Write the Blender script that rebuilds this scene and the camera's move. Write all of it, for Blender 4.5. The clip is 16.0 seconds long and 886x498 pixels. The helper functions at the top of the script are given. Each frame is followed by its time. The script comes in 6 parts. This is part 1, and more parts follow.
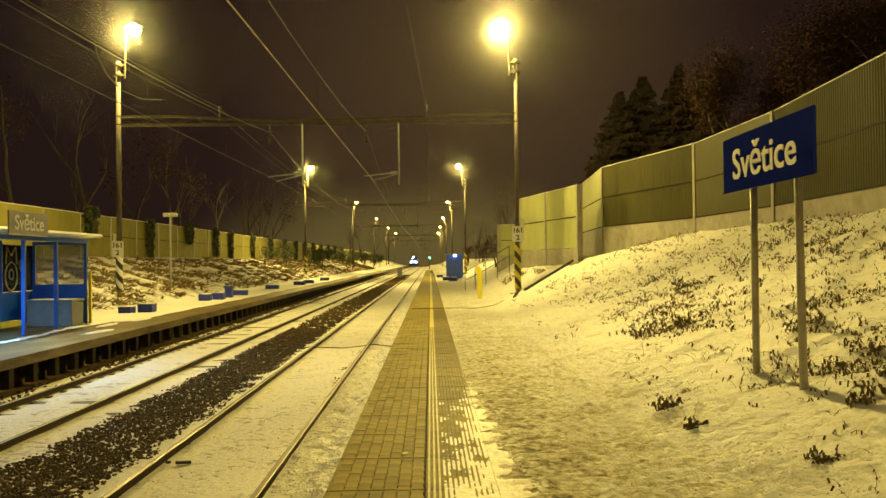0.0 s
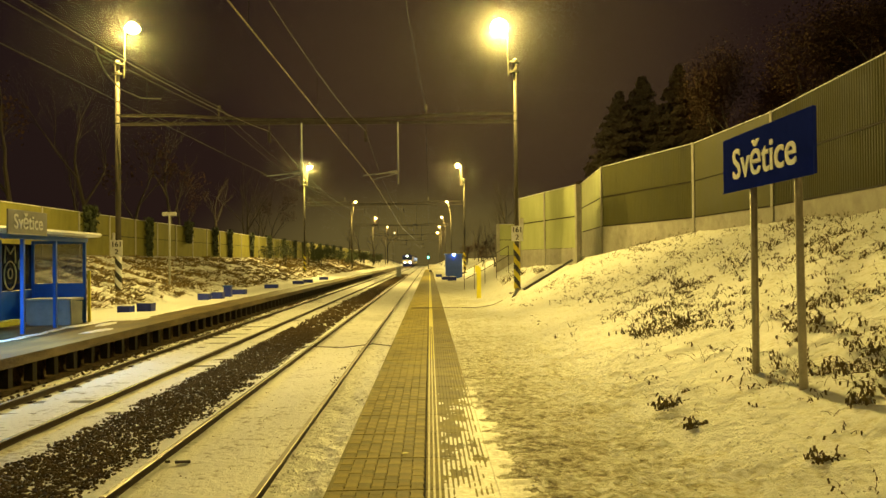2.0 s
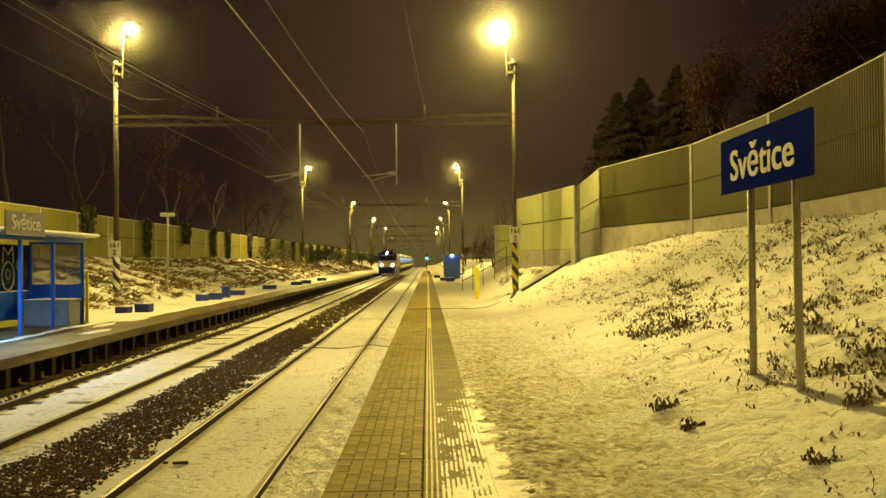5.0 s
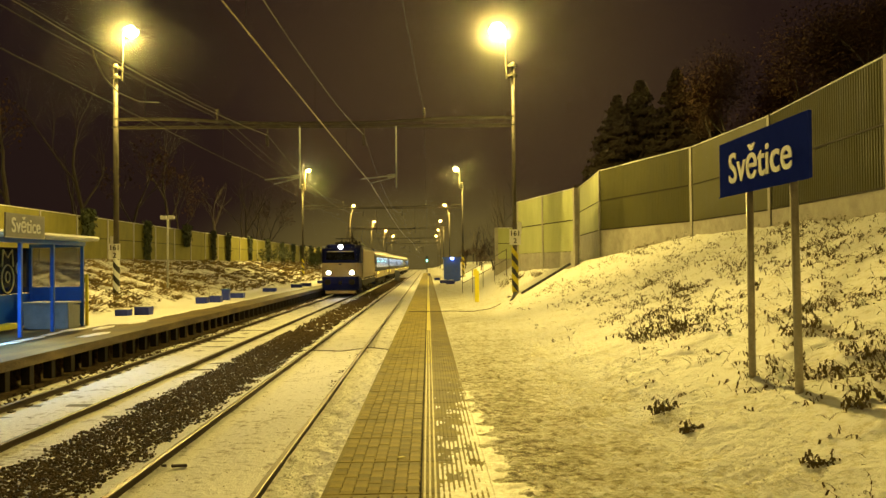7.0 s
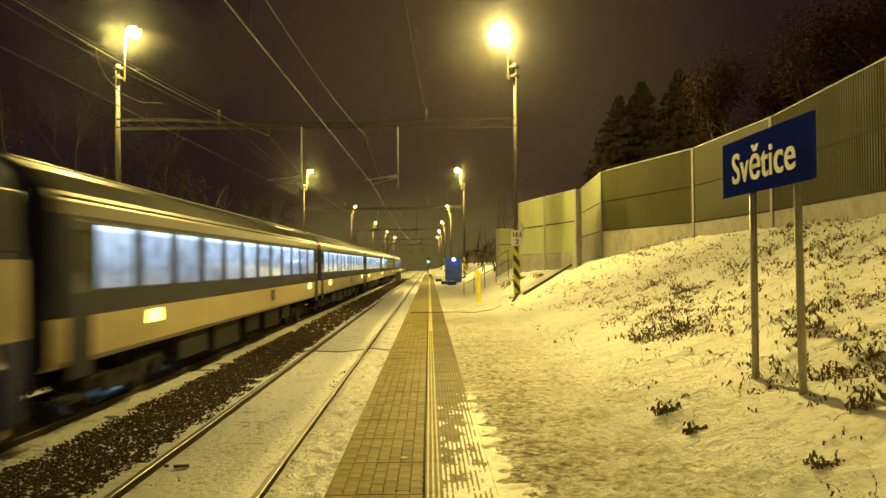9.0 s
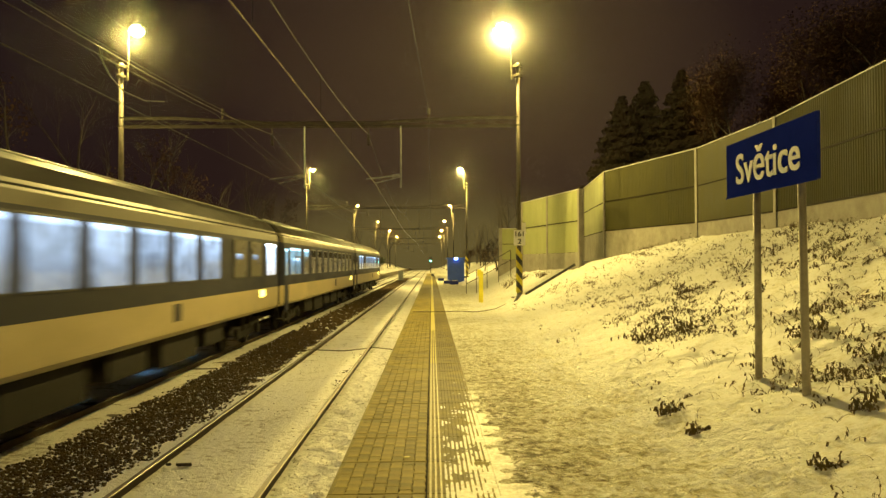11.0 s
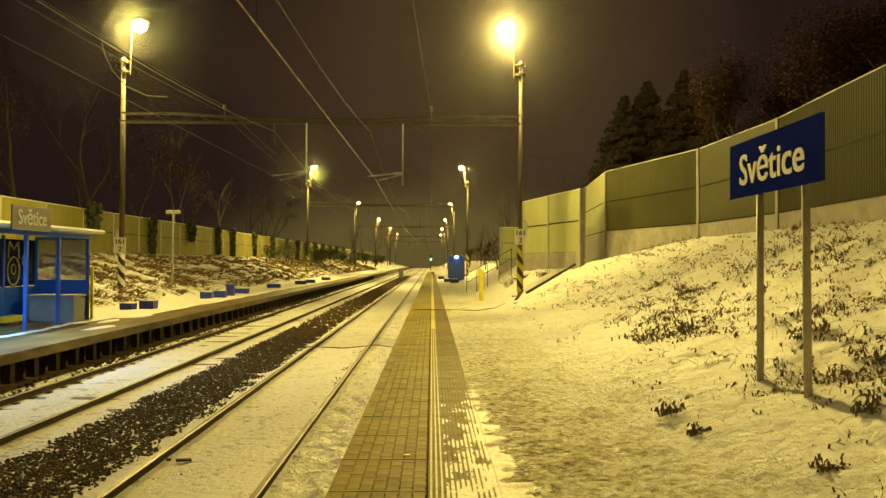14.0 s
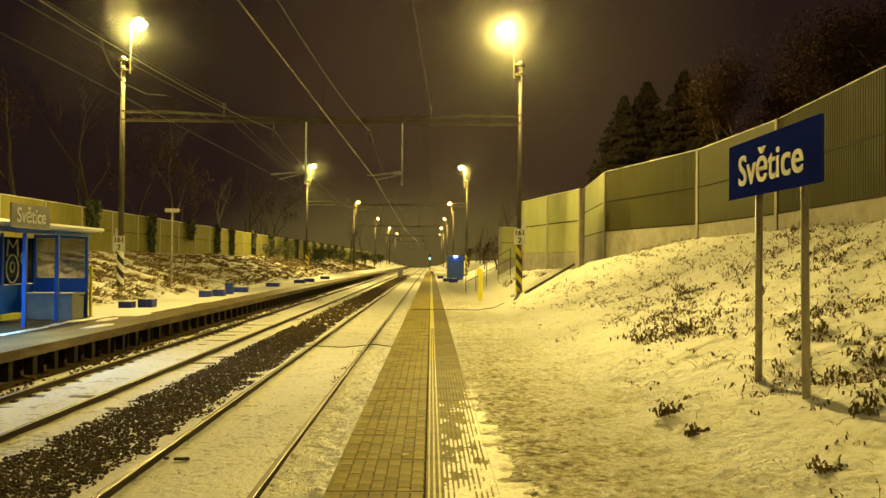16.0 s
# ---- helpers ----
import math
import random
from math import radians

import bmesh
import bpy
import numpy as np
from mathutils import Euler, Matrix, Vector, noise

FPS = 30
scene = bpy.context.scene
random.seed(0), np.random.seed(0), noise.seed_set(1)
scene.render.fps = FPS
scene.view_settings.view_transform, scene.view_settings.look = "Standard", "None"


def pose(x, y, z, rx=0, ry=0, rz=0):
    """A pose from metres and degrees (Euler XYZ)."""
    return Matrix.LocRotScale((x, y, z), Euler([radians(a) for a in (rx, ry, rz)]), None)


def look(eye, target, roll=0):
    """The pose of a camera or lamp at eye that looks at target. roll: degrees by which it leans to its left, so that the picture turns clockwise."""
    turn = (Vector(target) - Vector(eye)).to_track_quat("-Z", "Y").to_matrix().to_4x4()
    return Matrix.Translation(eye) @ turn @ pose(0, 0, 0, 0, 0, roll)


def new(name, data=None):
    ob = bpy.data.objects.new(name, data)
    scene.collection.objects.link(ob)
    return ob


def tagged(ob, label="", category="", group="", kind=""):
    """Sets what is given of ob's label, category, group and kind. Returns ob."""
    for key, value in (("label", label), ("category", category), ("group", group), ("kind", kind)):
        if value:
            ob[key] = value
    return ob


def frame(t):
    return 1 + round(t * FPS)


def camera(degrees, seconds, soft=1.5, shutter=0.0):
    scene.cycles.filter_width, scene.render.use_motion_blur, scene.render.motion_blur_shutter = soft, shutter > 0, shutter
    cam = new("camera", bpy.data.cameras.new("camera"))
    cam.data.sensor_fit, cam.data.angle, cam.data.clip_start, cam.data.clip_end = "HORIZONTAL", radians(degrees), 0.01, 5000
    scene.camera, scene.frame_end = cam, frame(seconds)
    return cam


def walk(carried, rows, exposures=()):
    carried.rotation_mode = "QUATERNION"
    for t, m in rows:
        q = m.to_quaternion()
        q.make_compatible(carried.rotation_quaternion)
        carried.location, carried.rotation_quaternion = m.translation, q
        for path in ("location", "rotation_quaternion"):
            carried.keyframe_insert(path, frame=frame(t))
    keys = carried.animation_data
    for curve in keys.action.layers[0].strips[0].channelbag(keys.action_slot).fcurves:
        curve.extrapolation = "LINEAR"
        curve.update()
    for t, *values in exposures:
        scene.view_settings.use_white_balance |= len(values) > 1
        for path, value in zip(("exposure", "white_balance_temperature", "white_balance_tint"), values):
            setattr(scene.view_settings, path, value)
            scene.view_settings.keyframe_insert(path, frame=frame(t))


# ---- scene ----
def aim(x, y, z, yaw, pitch, roll):
    """A camera pose from its turn, tilt and lean in degrees."""
    return pose(x, y, z, 90 + pitch, 0, yaw) @ pose(0, 0, 0, 0, 0, -roll)


cam = camera(56.8, 16.0, shutter=0.5)
walk(cam, [
    (0.0, aim(0.000, -0.000, 1.768, -0.887, 0.798, 0.641)),
    (0.5, aim(-0.001, -0.002, 1.767, -0.889, 0.802, 0.631)),
    (1.0, aim(0.003, 0.007, 1.767, -0.888, 0.794, 0.602)),
    (1.5, aim(-0.007, 0.004, 1.768, -0.960, 0.785, 0.588)),
    (2.0, aim(-0.009, 0.005, 1.771, -0.957, 0.756, 0.574)),
    (2.5, aim(-0.002, 0.001, 1.770, -0.950, 0.778, 0.600)),
    (3.0, aim(-0.005, -0.003, 1.770, -0.998, 0.783, 0.566)),
    (3.5, aim(-0.004, 0.007, 1.770, -1.026, 0.780, 0.569)),
    (4.0, aim(-0.009, 0.001, 1.771, -1.056, 0.780, 0.546)),
    (6.5, aim(0.007, -0.004, 1.774, -1.090, 0.961, 0.522)),
    (7.0, aim(0.012, -0.006, 1.775, -1.060, 1.000, 0.556)),
    (7.5, aim(0.003, 0.000, 1.774, -1.082, 1.045, 0.526)),
    (8.0, aim(0.001, -0.000, 1.774, -1.061, 1.072, 0.551)),
    (8.5, aim(-0.001, 0.011, 1.772, -1.030, 1.079, 0.518)),
    (9.0, aim(-0.006, 0.005, 1.768, -0.974, 1.077, 0.477)),
    (11.5, aim(-0.018, 0.015, 1.769, -0.768, 0.994, 0.236)),
    (12.0, aim(-0.023, 0.017, 1.769, -0.760, 0.954, 0.143)),
    (12.5, aim(-0.022, 0.026, 1.770, -0.750, 0.949, 0.053)),
    (13.0, aim(-0.025, 0.025, 1.766, -0.779, 0.951, -0.051)),
    (13.5, aim(-0.030, 0.029, 1.764, -0.781, 0.928, -0.156)),
    (14.0, aim(-0.035, 0.029, 1.765, -0.783, 0.915, -0.300)),
    (14.5, aim(-0.043, 0.034, 1.767, -0.827, 0.859, -0.404)),
    (15.0, aim(-0.042, 0.039, 1.765, -0.830, 0.889, -0.500)),
    (15.5, aim(-0.044, 0.028, 1.764, -0.837, 0.876, -0.536)),
    (16.0, aim(-0.031, 0.028, 1.767, -0.838, 0.882, -0.525)),
], exposures=[(0.0, 0.06, 6500, 10), (8.5, 0.08, 6700, 10), (9.0, 0.15, 6200, 12), (12.6, 0.13, 6200, 12), (13.6, 0.06, 6500, 10), (16.0, 0.06, 6500, 10)])

# ---- world and lamps ----
LAMP_COLOUR = (1.0, 0.738, 0.18)
world = bpy.data.worlds.new("night_sky")
scene.world = world
world.use_nodes = True
wn = world.node_tree
wn.nodes["Background"].inputs["Strength"].default_value = 1.0
w_geo = wn.nodes.new("ShaderNodeTexCoord")
w_dot = wn.nodes.new("ShaderNodeVectorMath")
w_dot.operation = "DOT_PRODUCT"
w_dot.inputs[1].default_value = Vector((0.06, 0.96, 0.20)).normalized()
w_ramp = wn.nodes.new("ShaderNodeValToRGB")
wn.links.new(w_geo.outputs["Generated"], w_dot.inputs[0])
wn.links.new(w_dot.outputs["Value"], w_ramp.inputs["Fac"])
wn.links.new(w_ramp.outputs["Color"], wn.nodes["Background"].inputs["Color"])
# fog over the lit station glows softly above the line and darkens to all sides
w_ramp.color_ramp.elements[0].position = 0.80
w_ramp.color_ramp.elements[0].color = (0.0125, 0.0068, 0.0062, 1)
w_ramp.color_ramp.elements[1].position = 1.0
w_ramp.color_ramp.elements[1].color = (0.050, 0.029, 0.013, 1)
w_mid = w_ramp.color_ramp.elements.new(0.95)
w_mid.color = (0.0188, 0.0094, 0.0068, 1)


def spot(x, y, z, tx, ty, tz, watts, size, blend=0.6, colour=LAMP_COLOUR, radius=0.12):
    data = bpy.data.lights.new("mast_light", "SPOT")
    data.energy, data.color, data.spot_size, data.spot_blend = watts, colour, radians(size), blend
    data.shadow_soft_size = radius
    ob = new("mast_light", data)
    ob.matrix_world = look((x, y, z), (tx, ty, tz))
    return ob


# masts in pairs along the line: (left x, right x, y, gantry z, lamp z)
MAST_LEFT, MAST_RIGHT = -12.45, 3.52
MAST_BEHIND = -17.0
# the pair at 282 is added to lighten the far ground
MAST_YS = (33.0, 82.0, 132.0, 182.0, 232.0, 282.0)


def bulb(x, y, z, watts):
    data = bpy.data.lights.new("mast_light", "POINT")
    data.energy, data.color, data.shadow_soft_size = watts, LAMP_COLOUR, 0.15
    new("mast_light", data).location = (x, y, z)


for i, my in enumerate(MAST_YS):
    for mx, side in ((MAST_LEFT, 1), (MAST_RIGHT, -1)):
        lx, lz = mx + side * 0.62, 10.95
        bulb(lx, my - 0.45, lz, 8500 if i else 5900)
        # extra beams added at the first lamps to brighten the nearer ground
        if i == 0:
            spot(lx, my - 0.5, lz, -1.6 if side < 0 else -9.0, my - 24.5 if side < 0 else my - 17, 0, 14500 if side < 0 else 3500, 68 if side < 0 else 74, 1.0)
            if side < 0:
                spot(lx, my - 0.5, lz, 3.0, 4.6, 0, 23500, 33, 1.0)

# unseen pair of masts supposed behind the camera, adding light from there
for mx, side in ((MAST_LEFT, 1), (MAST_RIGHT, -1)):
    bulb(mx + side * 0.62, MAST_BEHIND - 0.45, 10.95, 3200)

# ---- materials ----
def material(name):
    m = bpy.data.materials.new(name)
    m.use_nodes = True
    nt = m.node_tree
    return m, nt, nt.nodes["Principled BSDF"]


def node(nt, kind, **values):
    n = nt.nodes.new(kind)
    for k, v in values.items():
        n.inputs[k].default_value = v
    return n


def ramp(nt, src, stops):
    n = nt.nodes.new("ShaderNodeValToRGB")
    nt.links.new(src, n.inputs["Fac"])
    els = n.color_ramp.elements
    while len(els) < len(stops):
        els.new(0.5)
    for e, (p, c) in zip(els, stops):
        e.position, e.color = p, (*c, 1)
    return n


def surface(name, dark, light, scale=6.0, rough=0.7, metal=0.0, bump=0.15, fine=60.0, rnd=0.0, detail=6, spec=0.5, stretch=None, dist=0.02):
    """Two-scale noise colour with fine relief."""
    m, nt, b = material(name)
    tc = node(nt, "ShaderNodeTexCoord")
    src = tc.outputs["Object"]
    if stretch:
        mp = node(nt, "ShaderNodeMapping", Scale=stretch)
        nt.links.new(src, mp.inputs[0])
        src = mp.outputs[0]
    a = node(nt, "ShaderNodeTexNoise", Scale=scale, Detail=detail, Roughness=0.6)
    f = node(nt, "ShaderNodeTexNoise", Scale=fine, Detail=3)
    nt.links.new(src, a.inputs["Vector"])
    nt.links.new(src, f.inputs["Vector"])
    mix = node(nt, "ShaderNodeMath")
    mix.operation = "MULTIPLY_ADD"
    nt.links.new(f.outputs["Fac"], mix.inputs[0])
    mix.inputs[1].default_value = 0.35
    add = node(nt, "ShaderNodeMath")
    add.operation = "SUBTRACT"
    nt.links.new(a.outputs["Fac"], add.inputs[0])
    add.inputs[1].default_value = 0.17
    nt.links.new(add.outputs[0], mix.inputs[2])
    r = ramp(nt, mix.outputs[0], [(0.3, dark), (0.7, light)])
    col = r.outputs["Color"]
    if rnd:
        oi = node(nt, "ShaderNodeObjectInfo")
        hsv = node(nt, "ShaderNodeHueSaturation")
        mr = node(nt, "ShaderNodeMapRange")
        nt.links.new(oi.outputs["Random"], mr.inputs["Value"])
        mr.inputs["To Min"].default_value, mr.inputs["To Max"].default_value = 1 - rnd, 1 + rnd
        nt.links.new(mr.outputs[0], hsv.inputs["Value"])
        nt.links.new(col, hsv.inputs["Color"])
        col = hsv.outputs["Color"]
    nt.links.new(col, b.inputs["Base Color"])
    rr = ramp(nt, a.outputs["Fac"], [(0.3, (rough * 0.8,) * 3), (0.7, (min(1, rough * 1.15),) * 3)])
    nt.links.new(rr.outputs["Color"], b.inputs["Roughness"])
    b.inputs["Metallic"].default_value = metal
    b.inputs["Specular IOR Level"].default_value = spec
    if bump:
        bn = node(nt, "ShaderNodeBump", Strength=bump, Distance=dist)
        nt.links.new(mix.outputs[0], bn.inputs["Height"])
        nt.links.new(bn.outputs[0], b.inputs["Normal"])
    return m


def glowing(name, colour, strength):
    m, nt, b = material(name)
    b.inputs["Base Color"].default_value = (*colour, 1)
    b.inputs["Emission Color"].default_value = (*colour, 1)
    b.inputs["Emission Strength"].default_value = strength
    return m


def lit_window(name, colour, low, high, strip=5.5):
    """A lit compartment behind glass, brighter or dimmer from window to window, with a paler ceiling and darker seats."""
    m, nt, b = material(name)
    b.inputs["Base Color"].default_value = (0.02, 0.025, 0.03, 1)
    b.inputs["Roughness"].default_value = 0.08
    tc = node(nt, "ShaderNodeTexCoord")
    sep = node(nt, "ShaderNodeSeparateXYZ")
    nt.links.new(tc.outputs["Generated"], sep.inputs[0])
    r = ramp(nt, sep.outputs["Z"], [(0.0, (0.35,) * 3), (0.3, (0.45,) * 3), (0.62, (0.8,) * 3), (0.89, (1.0,) * 3), (0.95, (strip,) * 3)])
    n = node(nt, "ShaderNodeTexNoise", Scale=3.2, Detail=3)
    nt.links.new(tc.outputs["Object"], n.inputs["Vector"])
    nr = ramp(nt, n.outputs["Fac"], [(0.35, (0.45,) * 3), (0.6, (1.0,) * 3)])
    oi = node(nt, "ShaderNodeObjectInfo")
    mr = node(nt, "ShaderNodeMapRange")
    nt.links.new(oi.outputs["Random"], mr.inputs["Value"])
    mr.inputs["To Min"].default_value, mr.inputs["To Max"].default_value = low, high
    m1 = node(nt, "ShaderNodeMath")
    m1.operation = "MULTIPLY"
    m2 = node(nt, "ShaderNodeMath")
    m2.operation = "MULTIPLY"
    nt.links.new(r.outputs["Color"], m1.inputs[0])
    nt.links.new(nr.outputs["Color"], m1.inputs[1])
    nt.links.new(m1.outputs[0], m2.inputs[0])
    nt.links.new(mr.outputs[0], m2.inputs[1])
    b.inputs["Emission Color"].default_value = (*colour, 1)
    nt.links.new(m2.outputs[0], b.inputs["Emission Strength"])
    return m


def snow_material(name, dirt=0.25, dirt_scale=1.2, bump=0.5, brown=(0.28, 0.24, 0.17), base=0.82):
    """Trodden snow: pale, with dirtier hollows and lumpy relief at three sizes."""
    m, nt, b = material(name)
    tc = node(nt, "ShaderNodeTexCoord")
    big = node(nt, "ShaderNodeTexNoise", Scale=dirt_scale, Detail=8, Roughness=0.65)
    mid = node(nt, "ShaderNodeTexNoise", Scale=9.0, Detail=5, Roughness=0.6)
    fine = node(nt, "ShaderNodeTexNoise", Scale=55.0, Detail=3)
    for n in (big, mid, fine):
        nt.links.new(tc.outputs["Object"], n.inputs["Vector"])
    mul = node(nt, "ShaderNodeMath")
    mul.operation = "MULTIPLY"
    nt.links.new(big.outputs["Fac"], mul.inputs[0])
    nt.links.new(mid.outputs["Fac"], mul.inputs[1])
    lo = 0.10 + dirt * 0.22
    r = ramp(nt, mul.outputs[0], [(lo - 0.07, brown), (lo, tuple(0.5 * (base * c + d) for c, d in zip((1, 0.99, 0.96), brown))), (lo + 0.05, (base, base * 0.99, base * 0.97))])
    nt.links.new(r.outputs["Color"], b.inputs["Base Color"])
    b.inputs["Roughness"].default_value = 0.66
    b.inputs["Specular IOR Level"].default_value = 0.25
    s = node(nt, "ShaderNodeMath")
    s.operation = "MULTIPLY_ADD"
    nt.links.new(fine.outputs["Fac"], s.inputs[0])
    s.inputs[1].default_value = 0.25
    nt.links.new(mid.outputs["Fac"], s.inputs[2])
    bn = node(nt, "ShaderNodeBump", Strength=bump, Distance=0.06)
    nt.links.new(s.outputs[0], bn.inputs["Height"])
    nt.links.new(bn.outputs[0], b.inputs["Normal"])
    return m


def ground_snow():
    """Snow on the platform and bank: clean on the bank, browner and wetter where feet have gone, near the paved edge."""
    m, nt, b = material("platform_snow")
    tc = node(nt, "ShaderNodeTexCoord")
    sep = node(nt, "ShaderNodeSeparateXYZ")
    nt.links.new(tc.outputs["Object"], sep.inputs[0])
    big = node(nt, "ShaderNodeTexNoise", Scale=1.4, Detail=8, Roughness=0.68)
    mid = node(nt, "ShaderNodeTexNoise", Scale=12.0, Detail=6, Roughness=0.66)
    fine = node(nt, "ShaderNodeTexNoise", Scale=38.0, Detail=4)
    for n in (big, mid, fine):
        nt.links.new(tc.outputs["Object"], n.inputs["Vector"])

    def calc(op, a, c):
        n = node(nt, "ShaderNodeMath")
        n.operation = op
        for k, v in enumerate((a, c)):
            if isinstance(v, (int, float)):
                n.inputs[k].default_value = v
            else:
                nt.links.new(v, n.inputs[k])
        return n.outputs[0]

    def span(src, a, c, lo, hi):
        n = node(nt, "ShaderNodeMapRange")
        nt.links.new(src, n.inputs["Value"])
        n.inputs["From Min"].default_value, n.inputs["From Max"].default_value = a, c
        n.inputs["To Min"].default_value, n.inputs["To Max"].default_value = lo, hi
        return n.outputs[0]

    pits = node(nt, "ShaderNodeTexVoronoi", Scale=7.0)
    nt.links.new(tc.outputs["Object"], pits.inputs["Vector"])
    ragged = calc("ADD", pits.outputs["Distance"], calc("MULTIPLY", calc("SUBTRACT", mid.outputs["Fac"], 0.5), 1.3))
    hollow = ramp(nt, ragged, [(0.08, (0, 0, 0)), (0.50, (1, 1, 1))]).outputs["Color"]
    sharp = ramp(nt, mid.outputs["Fac"], [(0.38, (0, 0, 0)), (0.60, (1, 1, 1))]).outputs["Color"]
    across = span(calc("ADD", sep.outputs["X"], calc("MULTIPLY", calc("SUBTRACT", big.outputs["Fac"], 0.5), 1.6)), 0.9, 2.7, 1.0, 0.0)
    along = span(sep.outputs["Y"], 8.0, 22.0, 1.0, 0.45)
    wear = calc("MULTIPLY", across, along)
    grain = calc("ADD", calc("MULTIPLY", big.outputs["Fac"], 0.38), calc("MULTIPLY", mid.outputs["Fac"], 0.62))
    dirt = calc("SUBTRACT", grain, calc("MULTIPLY", wear, calc("ADD", 0.19, calc("MULTIPLY", calc("SUBTRACT", 1.0, hollow), 0.13))))
    r = ramp(nt, dirt, [(0.19, (0.17, 0.14, 0.06)), (0.30, (0.47, 0.43, 0.25)), (0.40, (0.72, 0.70, 0.58)), (0.50, (0.86, 0.86, 0.83))])
    nt.links.new(r.outputs["Color"], b.inputs["Base Color"])
    rr = ramp(nt, dirt, [(0.25, (0.70,) * 3), (0.42, (0.75,) * 3)])
    nt.links.new(rr.outputs["Color"], b.inputs["Roughness"])
    b.inputs["Specular IOR Level"].default_value = 0.10
    h = calc("ADD", calc("ADD", calc("MULTIPLY", sharp, 0.45), calc("MULTIPLY", hollow, 0.5)), calc("MULTIPLY", fine.outputs["Fac"], 0.35))
    st = span(sep.outputs["X"], 2.0, 3.6, 0.75, 0.38)
    bn = node(nt, "ShaderNodeBump", Distance=0.07)
    nt.links.new(st, bn.inputs["Strength"])
    nt.links.new(h, bn.inputs["Height"])
    nt.links.new(bn.outputs[0], b.inputs["Normal"])
    return m


SNOW = snow_material("snow", 0.10, 0.9, 0.45)
SNOW_GROUND = ground_snow()
ICE = surface("trampled_ice", (0.50, 0.46, 0.33), (0.84, 0.81, 0.72), 16, 0.6, 0, 0.4, 40, spec=0.12)
SNOW_TRODDEN = snow_material("trodden_snow", 0.38, 1.6, 0.9, (0.30, 0.25, 0.16), 0.62)
SNOW_TRACK = snow_material("track_snow", 0.30, 2.2, 0.75, (0.17, 0.13, 0.07), 0.74)
BANK_LEFT = snow_material("grassy_snow", 0.52, 1.6, 1.0, (0.13, 0.094, 0.036), 0.80)
DECK = surface("wet_deck", (0.040, 0.028, 0.012), (0.23, 0.178, 0.09), 2.4, 0.6, 0, 0.25, stretch=(1, 0.22, 1), spec=0.12)
PLANTER_BLUE = surface("dull_navy_paint", (0.012, 0.024, 0.24), (0.022, 0.042, 0.36), 5, 0.6, 0, 0.1)
# the grey paints in the lamp's sheen on the board
SIGN_SHEEN = surface("sign_sheen", (0.16, 0.155, 0.16), (0.24, 0.235, 0.23), 3, 0.5, 0, 0.03)
STEEL_RAIL = surface("rail_steel", (0.035, 0.024, 0.014), (0.075, 0.052, 0.03), 14, 0.75, 0.1, 0.1, spec=0.15)
RAIL_HEAD = surface("polished_rail", (0.06, 0.045, 0.03), (0.13, 0.10, 0.07), 9, 0.5, 0.4, 0.03)
BALLAST = surface("wet_ballast", (0.018, 0.011, 0.005), (0.185, 0.135, 0.075), 9, 0.7, 0, 0.3, 40, spec=0.06)
CONCRETE = surface("weathered_concrete", (0.26, 0.24, 0.20), (0.42, 0.40, 0.35), 2.5, 0.8, 0, 0.2)
CONCRETE_DARK = surface("stained_concrete", (0.045, 0.036, 0.024), (0.12, 0.10, 0.07), 3.0, 0.75, 0, 0.25)
PAVER = surface("wet_paver", (0.150, 0.120, 0.024), (0.34, 0.275, 0.068), 2.2, 0.7, 0, 0.25, 70, rnd=0.22, spec=0.03)
PAVER_BED = surface("joint_sand", (0.014, 0.011, 0.006), (0.03, 0.024, 0.014), 8, 0.9, spec=0.05)
TACTILE = surface("tactile_slab", (0.095, 0.075, 0.015), (0.24, 0.192, 0.048), 3.2, 0.7, 0, 0.2, 70, rnd=0.12, spec=0.03)
YELLOW_LINE = surface("worn_yellow_paint", (0.36, 0.295, 0.014), (0.66, 0.56, 0.028), 5, 0.7, 0, 0.1)
YELLOW_WORN = surface("rubbed_yellow_paint", (0.24, 0.20, 0.06), (0.58, 0.51, 0.20), 5, 0.7, 0, 0.15)
YELLOW = surface("yellow_paint", (0.66, 0.58, 0.02), (0.78, 0.70, 0.04), 4, 0.45)
BLUE = surface("blue_paint", (0.007, 0.072, 0.38), (0.012, 0.105, 0.50), 4, 0.4, 0, 0.05)
BLUE_SIGN = surface("sign_blue", (0.013, 0.024, 0.24), (0.017, 0.031, 0.30), 3, 0.8, 0, 0.02, spec=0.0)
WHITE = surface("white_paint", (0.70, 0.70, 0.68), (0.82, 0.82, 0.80), 3, 0.5, 0, 0.03)
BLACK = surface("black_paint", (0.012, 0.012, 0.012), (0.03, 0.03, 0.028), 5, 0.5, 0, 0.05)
GALVANISED = surface("galvanised_steel", (0.26, 0.26, 0.25), (0.42, 0.42, 0.40), 8, 0.5, 0.75, 0.06)
MAST_STEEL = surface("mast_paint", (0.042, 0.034, 0.022), (0.090, 0.074, 0.050), 5, 0.65, 0.1, 0.1)
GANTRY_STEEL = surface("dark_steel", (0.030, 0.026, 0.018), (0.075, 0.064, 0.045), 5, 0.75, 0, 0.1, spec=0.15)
POST_DARK = surface("dark_concrete", (0.016, 0.012, 0.007), (0.042, 0.033, 0.020), 3, 0.8, 0, 0.2, spec=0.15)
COPPER = surface("bare_copper_wire", (0.36, 0.30, 0.15), (0.52, 0.45, 0.25), 5, 0.4, 0.5, 0)
WIRE = surface("wire_metal", (0.075, 0.058, 0.036), (0.15, 0.12, 0.075), 5, 0.6, 0.3, 0)
